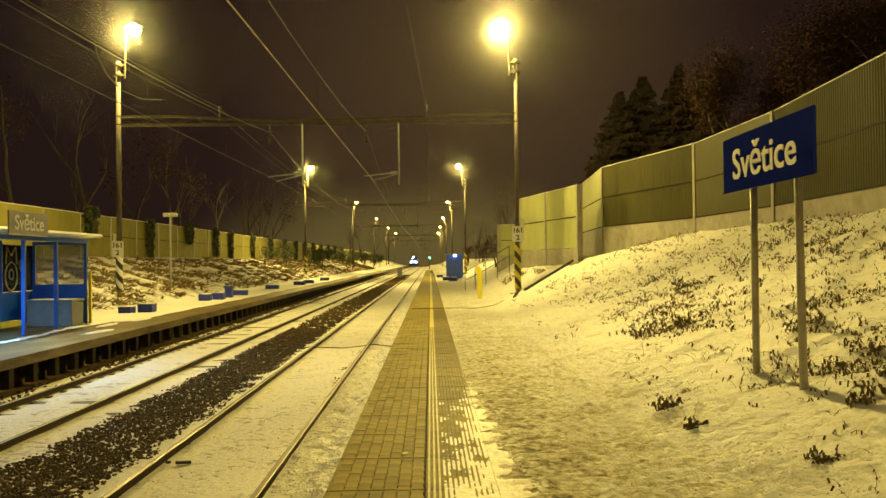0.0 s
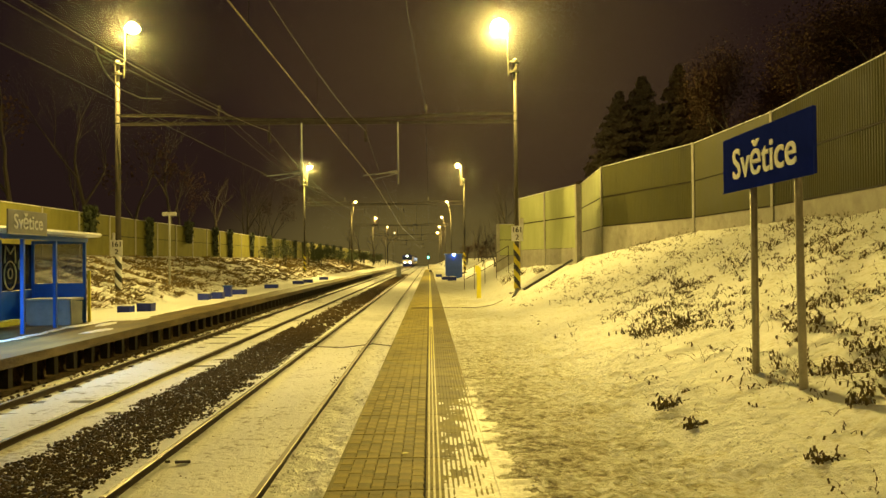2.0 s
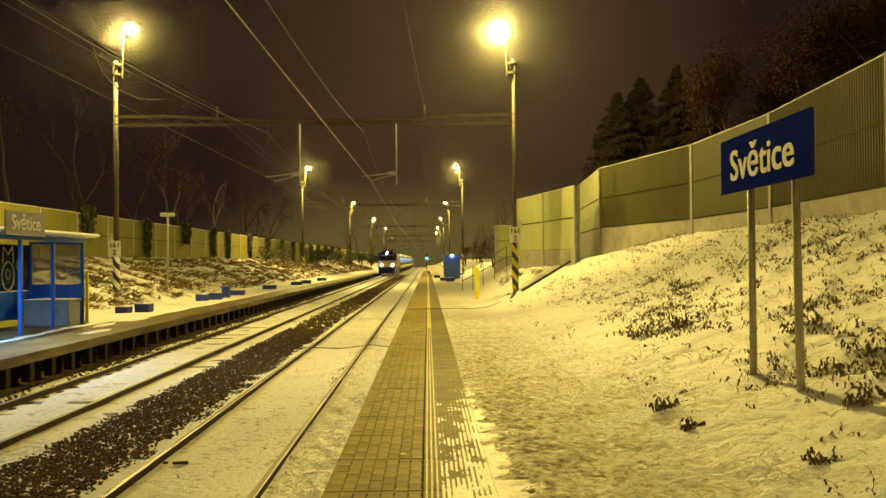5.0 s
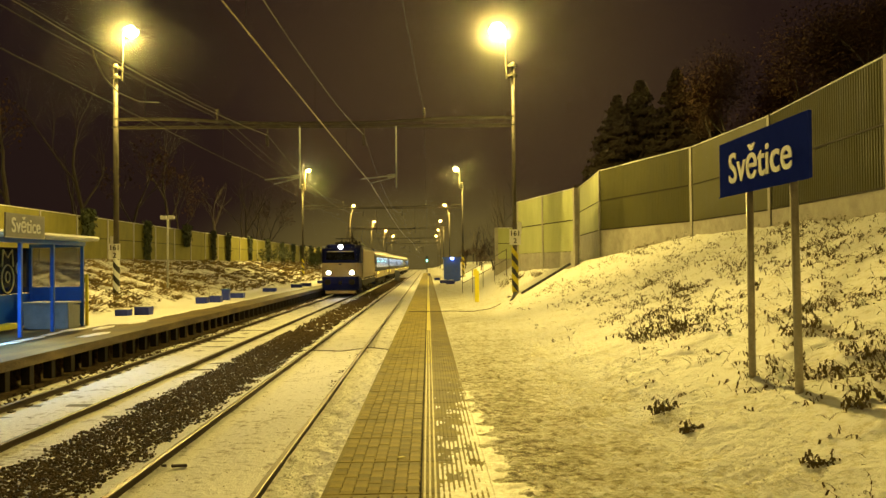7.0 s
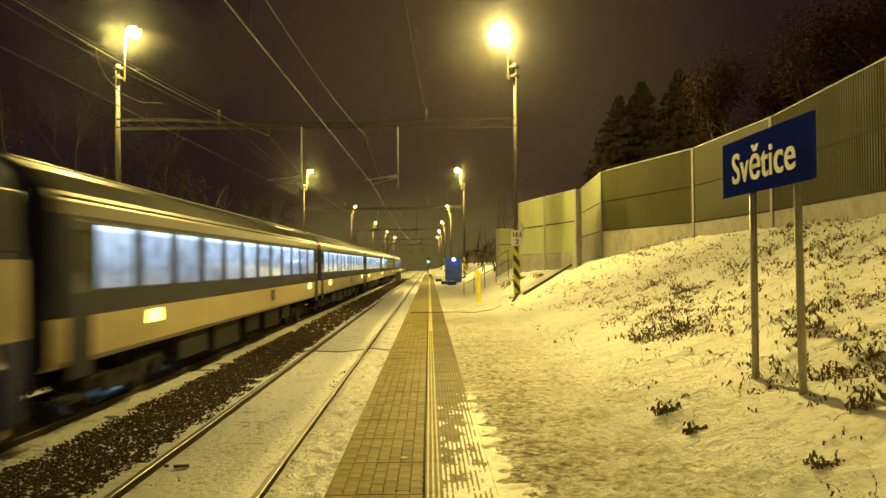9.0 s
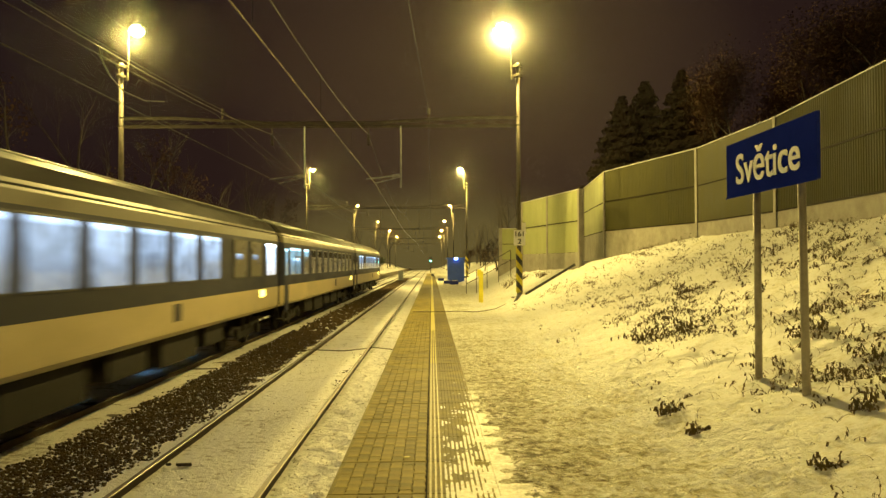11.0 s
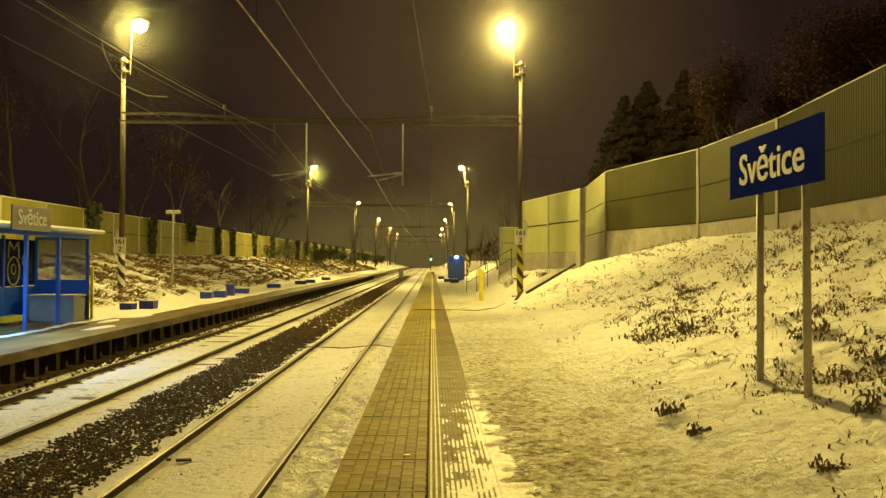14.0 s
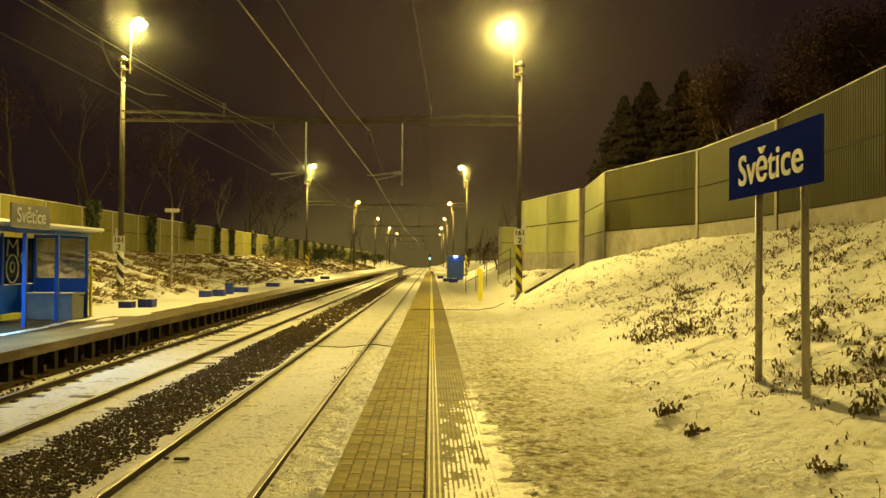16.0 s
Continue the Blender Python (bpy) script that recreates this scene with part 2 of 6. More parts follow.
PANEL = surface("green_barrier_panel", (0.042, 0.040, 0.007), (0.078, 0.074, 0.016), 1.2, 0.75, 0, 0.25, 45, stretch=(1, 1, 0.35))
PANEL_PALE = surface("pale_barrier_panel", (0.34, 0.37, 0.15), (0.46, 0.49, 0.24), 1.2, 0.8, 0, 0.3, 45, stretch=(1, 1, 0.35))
PANEL_LEFT = surface("grey_green_panel", (0.155, 0.146, 0.034), (0.26, 0.24, 0.064), 0.9, 0.85, 0, 0.25, 30, stretch=(1, 1, 0.4), spec=0.1)
GREY_BOX = surface("grey_plastic", (0.18, 0.205, 0.225), (0.26, 0.285, 0.31), 4, 0.55, 0, 0.08)
DRY_STEM = surface("dry_stem", (0.08, 0.055, 0.022), (0.20, 0.14, 0.06), 12, 0.8)
DRY_LEAF = surface("dry_leaf", (0.06, 0.045, 0.016), (0.16, 0.12, 0.04), 9, 0.75)
DEAD_GRASS = surface("dead_grass", (0.10, 0.070, 0.022), (0.30, 0.215, 0.075), 5, 0.8)
BARK = surface("bark", (0.03, 0.024, 0.017), (0.07, 0.055, 0.04), 6, 0.85)
# needle colour is lifted and browned to paint in the fog before the trees
CONIFER = surface("conifer_needles", (0.042, 0.032, 0.021), (0.070, 0.055, 0.036), 3, 0.9, spec=0.1)
RUSSET = surface("russet_leaf", (0.042, 0.024, 0.014), (0.078, 0.046, 0.026), 6, 0.85, spec=0.1)
IVY = surface("ivy_leaf", (0.02, 0.028, 0.010), (0.05, 0.06, 0.022), 6, 0.7)
LAMP_GLASS = glowing("lamp_glass", (1.0, 0.84, 0.36), 26.0)
GLASS_DARK = surface("dark_glass", (0.008, 0.009, 0.012), (0.016, 0.018, 0.022), 2, 0.08, 0, 0)
BODY_PALE = surface("pale_grey_livery", (0.46, 0.37, 0.18), (0.62, 0.51, 0.28), 1.5, 0.42, 0, 0.03, stretch=(1, 0.3, 1))
BODY_BLUE = surface("deep_blue_livery", (0.004, 0.007, 0.058), (0.007, 0.011, 0.085), 1.5, 0.5, 0, 0.03, spec=0.1)
BODY_BAND = surface("slate_blue_livery", (0.014, 0.016, 0.038), (0.026, 0.028, 0.060), 1.5, 0.5, 0, 0.03, stretch=(1, 0.3, 1), spec=0.12)
ROOF_GREY = surface("sooty_roof", (0.009, 0.0072, 0.005), (0.022, 0.018, 0.012), 1.5, 0.48, 0.0, 0.06, stretch=(1, 0.3, 1), spec=0.05)
UNDERFRAME = surface("grimy_underframe", (0.012, 0.010, 0.008), (0.035, 0.030, 0.025), 3, 0.8, 0, 0.1, spec=0.15)
LOCO_GREY = surface("loco_grey", (0.30, 0.235, 0.135), (0.42, 0.34, 0.21), 1.5, 0.45, 0, 0.03, spec=0.3)
TINTED = surface("grimy_glass", (0.10, 0.10, 0.09), (0.22, 0.22, 0.20), 3, 0.2, 0, 0.02)
TINTED.node_tree.nodes["Principled BSDF"].inputs["Alpha"].default_value = 0.5
# livery stripe colour, also used for the painted gleams on the roofs
STRIPE_AND_GLEAM = surface("yellow_stripe_and_gleam", (0.07, 0.055, 0.025), (0.12, 0.096, 0.044), 1.5, 0.36, 0, 0.03, spec=0.4)
CABIN_BLUE = surface("bright_blue_sheet", (0.045, 0.12, 0.68), (0.08, 0.18, 0.80), 4, 0.5, 0, 0.05)
WINDOW_BRIGHT = lit_window("lit_window_bright", (0.48, 0.64, 0.84), 0.9, 1.6, 2.2)
WINDOW_WHITE = lit_window("lit_window_white", (0.66, 0.80, 1.0), 2.5, 2.8)
WINDOW_TEAL = lit_window("lit_window_teal", (0.36, 0.66, 0.80), 0.8, 1.1)
GLASS_CAB = surface("grimy_cab_glass", (0.006, 0.007, 0.012), (0.012, 0.014, 0.022), 2, 0.4, 0, 0, spec=0.1)
# brown base paints in frosting together with the reflected snow bank
FROSTED_REFLECTING = surface("frosted_reflecting_pane", (0.07, 0.06, 0.042), (0.13, 0.11, 0.078), 2.5, 0.3, 0, 0.03)
WINDOW_DIM = lit_window("lit_window_dim", (0.42, 0.62, 0.92), 0.4, 1.0, 3.5)
POST_GREY = surface("dull_post", (0.28, 0.25, 0.20), (0.42, 0.38, 0.31), 8, 0.6, 0.2, 0.08)
HEADLIGHT = glowing("headlight", (0.86, 0.92, 1.0), 220.0)
DISPLAY = glowing("amber_display", (1.0, 0.80, 0.12), 5.0)
SHELTER_TUBE = glowing("cold_tube", (0.50, 0.80, 1.0), 26.0)
SIGNAL_GREEN = glowing("signal_green", (0.1, 1.0, 0.55), 20.0)


def painted_fog_glow():
    """Fog glow painted as emission far down the line: brightest low in the middle, fading out into the sky."""
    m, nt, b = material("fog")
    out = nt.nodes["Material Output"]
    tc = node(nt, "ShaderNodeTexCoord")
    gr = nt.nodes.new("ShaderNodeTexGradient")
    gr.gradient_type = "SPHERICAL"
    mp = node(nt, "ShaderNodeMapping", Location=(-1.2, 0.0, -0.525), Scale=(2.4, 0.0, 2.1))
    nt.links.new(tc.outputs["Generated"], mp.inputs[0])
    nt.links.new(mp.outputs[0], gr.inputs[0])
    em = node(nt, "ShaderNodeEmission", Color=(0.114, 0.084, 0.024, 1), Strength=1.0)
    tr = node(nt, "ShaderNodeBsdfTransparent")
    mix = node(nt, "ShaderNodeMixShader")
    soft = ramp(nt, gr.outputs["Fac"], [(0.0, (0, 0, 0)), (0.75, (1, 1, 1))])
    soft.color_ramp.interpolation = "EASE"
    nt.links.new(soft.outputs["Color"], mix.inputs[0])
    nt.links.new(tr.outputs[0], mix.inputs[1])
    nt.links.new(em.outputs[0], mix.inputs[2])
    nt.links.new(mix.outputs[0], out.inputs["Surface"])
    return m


FOG_GLOW = painted_fog_glow()


# ---- building helpers ----
def mesh_of(name, bm, mat, smooth=False):
    me = bpy.data.meshes.new(name)
    bm.to_mesh(me)
    bm.free()
    for m in (mat if isinstance(mat, (list, tuple)) else [mat]):
        me.materials.append(m)
    if smooth:
        for p in me.polygons:
            p.use_smooth = True
    return me


def part(name, bm, mat, parent=None, label="", smooth=False, m=None):
    ob = new(name, mesh_of(name, bm, mat, smooth))
    if parent is not None:
        ob.parent = parent
    if m is not None:
        ob.matrix_basis = m
    return tagged(ob, label)


def thing(name, label, category, m=None, group="", kind=""):
    ob = new(name)
    ob.empty_display_size = 0.2
    if m is not None:
        ob.matrix_basis = m
    return tagged(ob, label, category, group, kind)


def box(bm, x0, x1, y0, y1, z0, z1, bevel=0.0, index=0):
    m = Matrix.LocRotScale(((x0 + x1) / 2, (y0 + y1) / 2, (z0 + z1) / 2), None, (abs(x1 - x0), abs(y1 - y0), abs(z1 - z0)))
    geo = bmesh.ops.create_cube(bm, size=1, matrix=m)
    vs = geo["verts"]
    faces = {f for v in vs for f in v.link_faces}
    for f in faces:
        f.material_index = index
    if bevel:
        es = list({e for v in vs for e in v.link_edges})
        bmesh.ops.bevel(bm, geom=es, offset=bevel, segments=2, affect="EDGES", profile=0.6)
    return bm


def boxed(*a, **k):
    return box(bmesh.new(), *a, **k)


def rod(bm, a, b, r0, r1=None, seg=10, cap=True):
    """A round bar from a to b."""
    a, b = Vector(a), Vector(b)
    d = b - a
    m = Matrix.Translation((a + b) / 2) @ d.to_track_quat("Z", "Y").to_matrix().to_4x4()
    bmesh.ops.create_cone(bm, cap_ends=cap, segments=seg, radius1=r0, radius2=r0 if r1 is None else r1, depth=d.length, matrix=m)
    return bm


def prism(bm, outline, axis_pts, index=0):
    """Sweep a closed outline (pairs across, up) through stations given as functions of the outline point."""
    rings = [[bm.verts.new(f(u, v)) for u, v in outline] for f in axis_pts]
    n = len(outline)
    for r0, r1 in zip(rings, rings[1:]):
        for i in range(n):
            f = bm.faces.new((r0[i], r0[(i + 1) % n], r1[(i + 1) % n], r1[i]))
            f.material_index = index
    bm.faces.new(list(reversed(rings[0]))).material_index = index
    bm.faces.new(rings[-1]).material_index = index
    bmesh.ops.recalc_face_normals(bm, faces=bm.faces)
    return bm


def text_part(words, size, m, mat, parent, name="lettering", depth=0.004, squeeze=1.0, weight=0.022):
    cu = bpy.data.curves.new(name, "FONT")
    cu.body, cu.size, cu.extrude = words, size, depth
    cu.align_x, cu.align_y = "CENTER", "CENTER"
    cu.resolution_u = 4
    tmp = bpy.data.objects.new(name, cu)
    scene.collection.objects.link(tmp)
    bpy.context.view_layer.update()
    me = bpy.data.meshes.new_from_object(tmp)
    bpy.data.objects.remove(tmp)
    me.materials.clear()
    me.materials.append(mat)
    me.transform(Matrix.Diagonal((squeeze, 1, 1, 1)))
    # slightly shifted layers give the strokes their weight
    bm = bmesh.new()
    for k, (dx, dy) in enumerate(((-1, -0.4), (1, -0.4), (-1, 0.4), (1, 0.4))):
        layer = me.copy()
        layer.transform(Matrix.Translation((dx * weight * size, dy * weight * size, 0.0006 * k)))
        bm.from_mesh(layer)
    bm.to_mesh(me)
    bm.free()
    ob = new(name, me)
    ob.parent, ob.matrix_basis = parent, m
    return ob


def smooth_noise(x, y, s, seed=0.0):
    return noise.noise(Vector((x / s + seed * 7.3, y / s - seed * 3.1, seed)))


# ---- ground ----
RAIL_TOP = -0.55
TRACK_NEAR, TRACK_FAR = -2.53, -6.40
EDGE_RIGHT, EDGE_LEFT = -0.82, -7.98
CREST = ((-60, 8.8, 2.55), (15, 8.75, 2.6), (21.6, 9.1, 2.65), (27.5, 8.95, 2.65), (32, 6.3, 1.85), (39.4, 4.75, 1.6), (48, 5.0, 1.6), (60, 6.2, 1.6), (400, 6.2, 1.6))


def crest(y):
    for (y0, x0, z0), (y1, x1, z1) in zip(CREST, CREST[1:]):
        if y <= y1:
            k = min(1, max(0, (y - y0) / (y1 - y0)))
            return x0 + (x1 - x0) * k, z0 + (z1 - z0) * k
    return CREST[-1][1], CREST[-1][2]


def ground_z(x, y):
    n1, n2 = smooth_noise(x, y, 2.6, 1), smooth_noise(x, y, 0.7, 2)
    if x > -0.5:
        if x < 0.47:
            return -0.05
        cx, cz = crest(y)
        toe = 2.25 + 0.25 * smooth_noise(0, y, 5, 3)
        if 1.7 < x < 4.0 and 4 < y < 26:
            # clods kicked up along the foot of the bank
            band = max(0, 1 - 1.3 * abs(x - 2.7 - 0.6 * smooth_noise(0, y, 1.2, 21))) * min(1, max(0, 0.3 + 2.0 * smooth_noise(x, y, 0.7, 22)))
            n2 += band * (0.5 + 1.5 * abs(smooth_noise(x, y, 0.19, 23)))
        if x < toe:
            k = min(1, max(0, (x - 0.52) * 3.5)) * (1 + 0.6 * max(0, 1 - abs(x - 2.2)))
            return 0.004 + k * (0.02 + 0.022 * n2 + 0.018 * smooth_noise(x, y, 0.22, 6) + 0.022 * smooth_noise(x, y, 0.11, 15))
        s = (x - toe) / (cx - toe)
        if s < 1:
            return 0.02 + cz * s ** 1.28 + (0.12 * n1 + 0.05 * n2) * min(1, 3 * s) + 0.025 * n2 + 0.03 * smooth_noise(x, y, 0.22, 6) + 0.030 * smooth_noise(x, y, 0.13, 15) * max(0.12, min(1, 3.7 - x)) * (1 if y < 12 else 0.5)
        return cz + 0.05 * n1 + min(0.6, 0.1 * (x - cx))
    if x > EDGE_LEFT - 0.3:
        rough = min(1, max(0, (x + 1.75) * 4)) if x < -0.9 else 1
        return -0.66 + 0.012 * n2 + 0.015 * n1 + rough * (0.055 * smooth_noise(x, y, 0.28, 13) + 0.045 * smooth_noise(x, y, 0.12, 14))
    if x < -9.1 and x > -10.9 and y > 25.3:
        return -0.05 + 0.095 * min(1, max(0, (-x - 9.15 - 0.25 * n1) * 6, )) + 0.02 * n2 + 0.03 * n1
    if x > -10.15 or (14.4 < y < 25.5 and x > -12.4):
        return -0.05
    if x > -10.9:
        return 0.05 + 0.05 * n2 + 0.05 * n1
    s = min(1, max(0, (-x - 10.9) / 6.6))
    if s < 1:
        return 0.02 + 2.05 * s ** 0.8 + (0.16 * n1 + 0.11 * n2) * min(1, 4 * s)
    return 2.05 + 0.08 * n1


def strip(name, xs, ys, mat, label, category, kind="structure"):
    """A sheet of ground over the given lines across and along."""
    verts = [(x, y, ground_z(x, y)) for y in ys for x in xs]
    w = len(xs)
    faces = [(j * w + i, j * w + i + 1, (j + 1) * w + i + 1, (j + 1) * w + i) for j in range(len(ys) - 1) for i in range(w - 1)]
    me = bpy.data.meshes.new(name)
    me.from_pydata(verts, [], faces)
    for p in me.polygons:
        p.use_smooth = True
    return me


def lines(*spans):
    out = []
    for a, b, step in spans:
        n = max(1, round((b - a) / step))
        out += [a + (b - a) * i / n for i in range(n)]
    return out + [spans[-1][1]]


def build_ground():
    xs = lines((-700, -60, 80), (-60, -18, 6), (-18, -10.9, 0.28), (-10.9, -10.1, 0.1), (-10.1, -9.0, 0.1), (-9.0, -8.4, 0.3), (-8.4, -8.27, 0.1), (-8.27, -1.8, 0.22), (-1.8, -0.52, 0.06), (-0.52, -0.46, 0.06), (-0.46, 0.5, 0.24), (0.5, 3.6, 0.06), (3.6, 9.6, 0.11), (9.6, 60, 5), (60, 700, 80))
    ys = lines((-300, -20, 20), (-20, 2, 1.5), (2, 5, 0.3), (5, 15, 0.06), (15, 24, 0.14), (24, 40, 0.3), (40, 100, 1.0), (100, 260, 8), (260, 1500, 120))
    me = strip("ground", xs, ys, SNOW, "", "")
    for m in (SNOW_GROUND, SNOW_TRACK, BANK_LEFT, SNOW, BALLAST):
        me.materials.append(m)
    for p in me.polygons:
        x, y, _ = p.center
        # ballast colour below the far deck darkens the snow to imitate shade
        p.material_index = 2 if x < -11.3 + 0.3 * smooth_noise(x, y, 1.5, 7) else 3 if x < -9.0 else 4 if x < -7.86 else 1 if x < -0.5 else 0
    tagged(new("ground", me), "snow-covered ground with a trodden path and banks", "ground", kind="structure")


build_ground()


# ---- tracks ----
RAIL_OUTLINE = ((-0.075, -0.17), (0.075, -0.17), (0.075, -0.158), (0.012, -0.14), (0.010, -0.045), (0.036, -0.034), (0.036, -0.006), (0.028, 0.0), (-0.028, 0.0), (-0.036, -0.006), (-0.036, -0.034), (-0.010, -0.045), (-0.012, -0.14), (-0.075, -0.158))


def build_track(x, label):
    track = thing("railway_track", label, "track", pose(x, 0, RAIL_TOP), kind="structure")
    for dx in (-0.7525, 0.7525):
        bm = prism(bmesh.new(), RAIL_OUTLINE, [lambda u, v, y=y: (u + dx, y, v) for y in (-60, 0, 20, 60, 340)])
        for f in bm.faces:
            f.material_index = 1 if f.normal.z > 0.7 and f.calc_center_median().z > -0.01 else 0
        part("rail", bm, [STEEL_RAIL, RAIL_HEAD], track, "worn steel rail with a polished head")
    bm = bmesh.new()
    for i in range(0, 130):
        y = 2 + i * 0.6
        box(bm, -1.3, 1.3, y - 0.13, y + 0.13, -0.33, (-0.17 if x > -5 else -0.125) + 0.012 * math.sin(i * 3.7))
    ob = part("sleepers", bm, CONCRETE_DARK, track, "concrete sleepers mostly buried in snow")
    ob["kind"] = "stuff"
    bm = bmesh.new()
    for i in range(0, 60):
        y = 2 + i * 0.6
        for dx in (-0.7525, 0.7525):
            for s in (1,) if dx < 0 and x < -5 else ():
                box(bm, dx + s * 0.11 - 0.045, dx + s * 0.11 + 0.045, y - 0.07, y + 0.07, -0.14, -0.095, 0.008)
    if x > -5:
        bm.free()
        return
    ob = part("rail_clips", bm, STEEL_RAIL, track, "rusty rail fastenings poking out of the snow")
    ob["kind"] = "stuff"


build_track(TRACK_NEAR, "snowed-in track beside the paved platform")
build_track(TRACK_FAR, "snowed-in track used by the passing train")


def stones(name, x0, x1, y0, y1, count, size, mat, label, seed, density=None):
    """Loose stones as squashed, skewed octahedra."""
    rng = random.Random(seed)
    verts, faces = [], []
    base = ((1, 0, 0), (0, 1, 0), (-1, 0, 0), (0, -1, 0), (0, 0, 1), (0, 0, -1))
    tris = ((0, 1, 4), (1, 2, 4), (2, 3, 4), (3, 0, 4), (1, 0, 5), (2, 1, 5), (3, 2, 5), (0, 3, 5))
    for _ in range(count):
        x, y = rng.uniform(x0, x1), rng.uniform(y0, y1)
        if density and rng.random() > density(x, y):
            continue
        s = size * rng.uniform(0.6, 1.35)
        q = Euler((rng.uniform(0, 6), rng.uniform(0, 6), rng.uniform(0, 6))).to_matrix()
        z = ground_z(x, y) + s * rng.uniform(0.05, 0.45)
        o = len(verts)
        for b in base:
            v = q @ (Vector(b) * s * rng.uniform(0.6, 1.0))
            verts.append((x + v.x, y + v.y, z + v.z * 0.8))
        faces += [(a + o, b + o, c + o) for a, b, c in tris]
    me = bpy.data.meshes.new(name)
    me.from_pydata(verts, [], faces)
    me.materials.append(mat)
    return tagged(new(name, me), label, "snow" if "snow" in name else "ballast", kind="stuff")


def strip_density(x, y):
    n = smooth_noise(x, y, 0.5, 8)
    edge = min(x + 5.05, -3.62 - x)
    return max(0.0, min(1.0, 0.35 + edge * 4.0 + n * 0.9))


stones("ballast", -5.15, -3.5, 4.5, 30, 30000, 0.028, BALLAST, "dark wet ballast stones between the two tracks", 3, strip_density)
stones("ballast", -5.15, -3.5, -14, 4.5, 5000, 0.045, BALLAST, "dark wet ballast stones between the two tracks", 14, strip_density)
stones("ballast", -5.15, -3.5, 30, 140, 9000, 0.075, BALLAST, "dark wet ballast stones between the two tracks", 4, strip_density)
stones("ballast", -7.9, -7.3, 8, 60, 2600, 0.045, BALLAST, "dark ballast showing beside the far platform", 5, lambda x, y: 0.5 + smooth_noise(x, y, 1.0, 4))
stones("snow_crumbs", -1.76, -0.86, 4.6, 26, 2600, 0.011, SNOW_TRACK, "crumbly snow thrown up beside the platform edge", 17)
stones("snow_crumbs", 0.75, 3.0, 5, 17, 1500, 0.010, SNOW_TRODDEN, "crumbs of trodden snow on the platform", 18, lambda x, y: 0.5 + smooth_noise(x, y, 0.8, 19))
stones("snow_chunks", 2.2, 3.9, 9.5, 24, 420, 0.026, SNOW, "broken clods of snow along the foot of the bank", 25, lambda x, y: max(0, 1 - 1.9 * abs(x - 2.75 - 0.5 * smooth_noise(0, y, 1.6, 26))) * max(0, 0.2 + 1.8 * smooth_noise(x, y, 0.7, 27)))
stones("snow_chunks", 2.0, 4.0, 4.8, 13, 1300, 0.014, SNOW, "broken chunks of snow along the foot of the bank", 20, lambda x, y: max(0, 1 - 1.6 * abs(x - 2.75 - 0.6 * smooth_noise(0, y, 1.2, 21))) * max(0, 0.25 + 1.8 * smooth_noise(x, y, 0.6, 22)))
stones("grit", -3.5, -0.9, 5, 26, 1500, 0.012, BALLAST, "dark crumbs scattered on the track snow", 16, lambda x, y: 0.15 + 0.9 * max(0, smooth_noise(x, y, 0.7, 28)))
stones("grit", -2.1, -1.55, 14, 23, 700, 0.024, BALLAST, "dark stones laid bare along the rail", 29, lambda x, y: max(0, 1.4 * smooth_noise(x, y, 0.9, 30)) * max(0, 1 - 4 * abs(x + 1.95)))

# ---- platforms ----
def build_right_platform():
    plat = thing("platform_right", "paved platform with a tactile strip, wet and half cleared of snow", "platform", kind="structure")
    part("edge_wall", boxed(EDGE_RIGHT + 0.12, EDGE_RIGHT + 0.3, -30, 150, -1.0, -0.16), CONCRETE_DARK, plat)
    part("edge_slab", boxed(EDGE_RIGHT + 0.004, -0.06, -30, 150, -0.16, -0.022), PAVER_BED, plat)
    part("tactile_bed", boxed(-0.06, 0.52, -30, 150, -0.16, -0.016), PAVER_BED, plat)
    return plat


PLAT = build_right_platform()


def build_left_platform():
    plat = thing("platform_left", "old concrete platform on posts, its edge dark and wet", "platform", kind="structure")
    bm = bmesh.new()
    box(bm, -10.9, EDGE_LEFT, -30, 150, -0.20, 0.0)
    part("deck", bm, DECK, plat, "wet grey concrete deck")
    part("shelter_pad", boxed(-12.5, -10.904, 14.3, 25.6, -0.2, -0.003), DECK, plat)
    # black sheet painted in for the shade of the void under the deck
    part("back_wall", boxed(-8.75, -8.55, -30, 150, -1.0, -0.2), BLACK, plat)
    post = mesh_of("post", boxed(-0.09, 0.09, -0.09, 0.09, -0.6, -0.2, 0.012), POST_DARK)
    for i in range(110):
        ob = new("post", post)
        ob.parent = plat
        ob.location = (EDGE_LEFT - 0.14, 9.1 + i * 0.96, 0)
    return plat


PLAT_LEFT = build_left_platform()


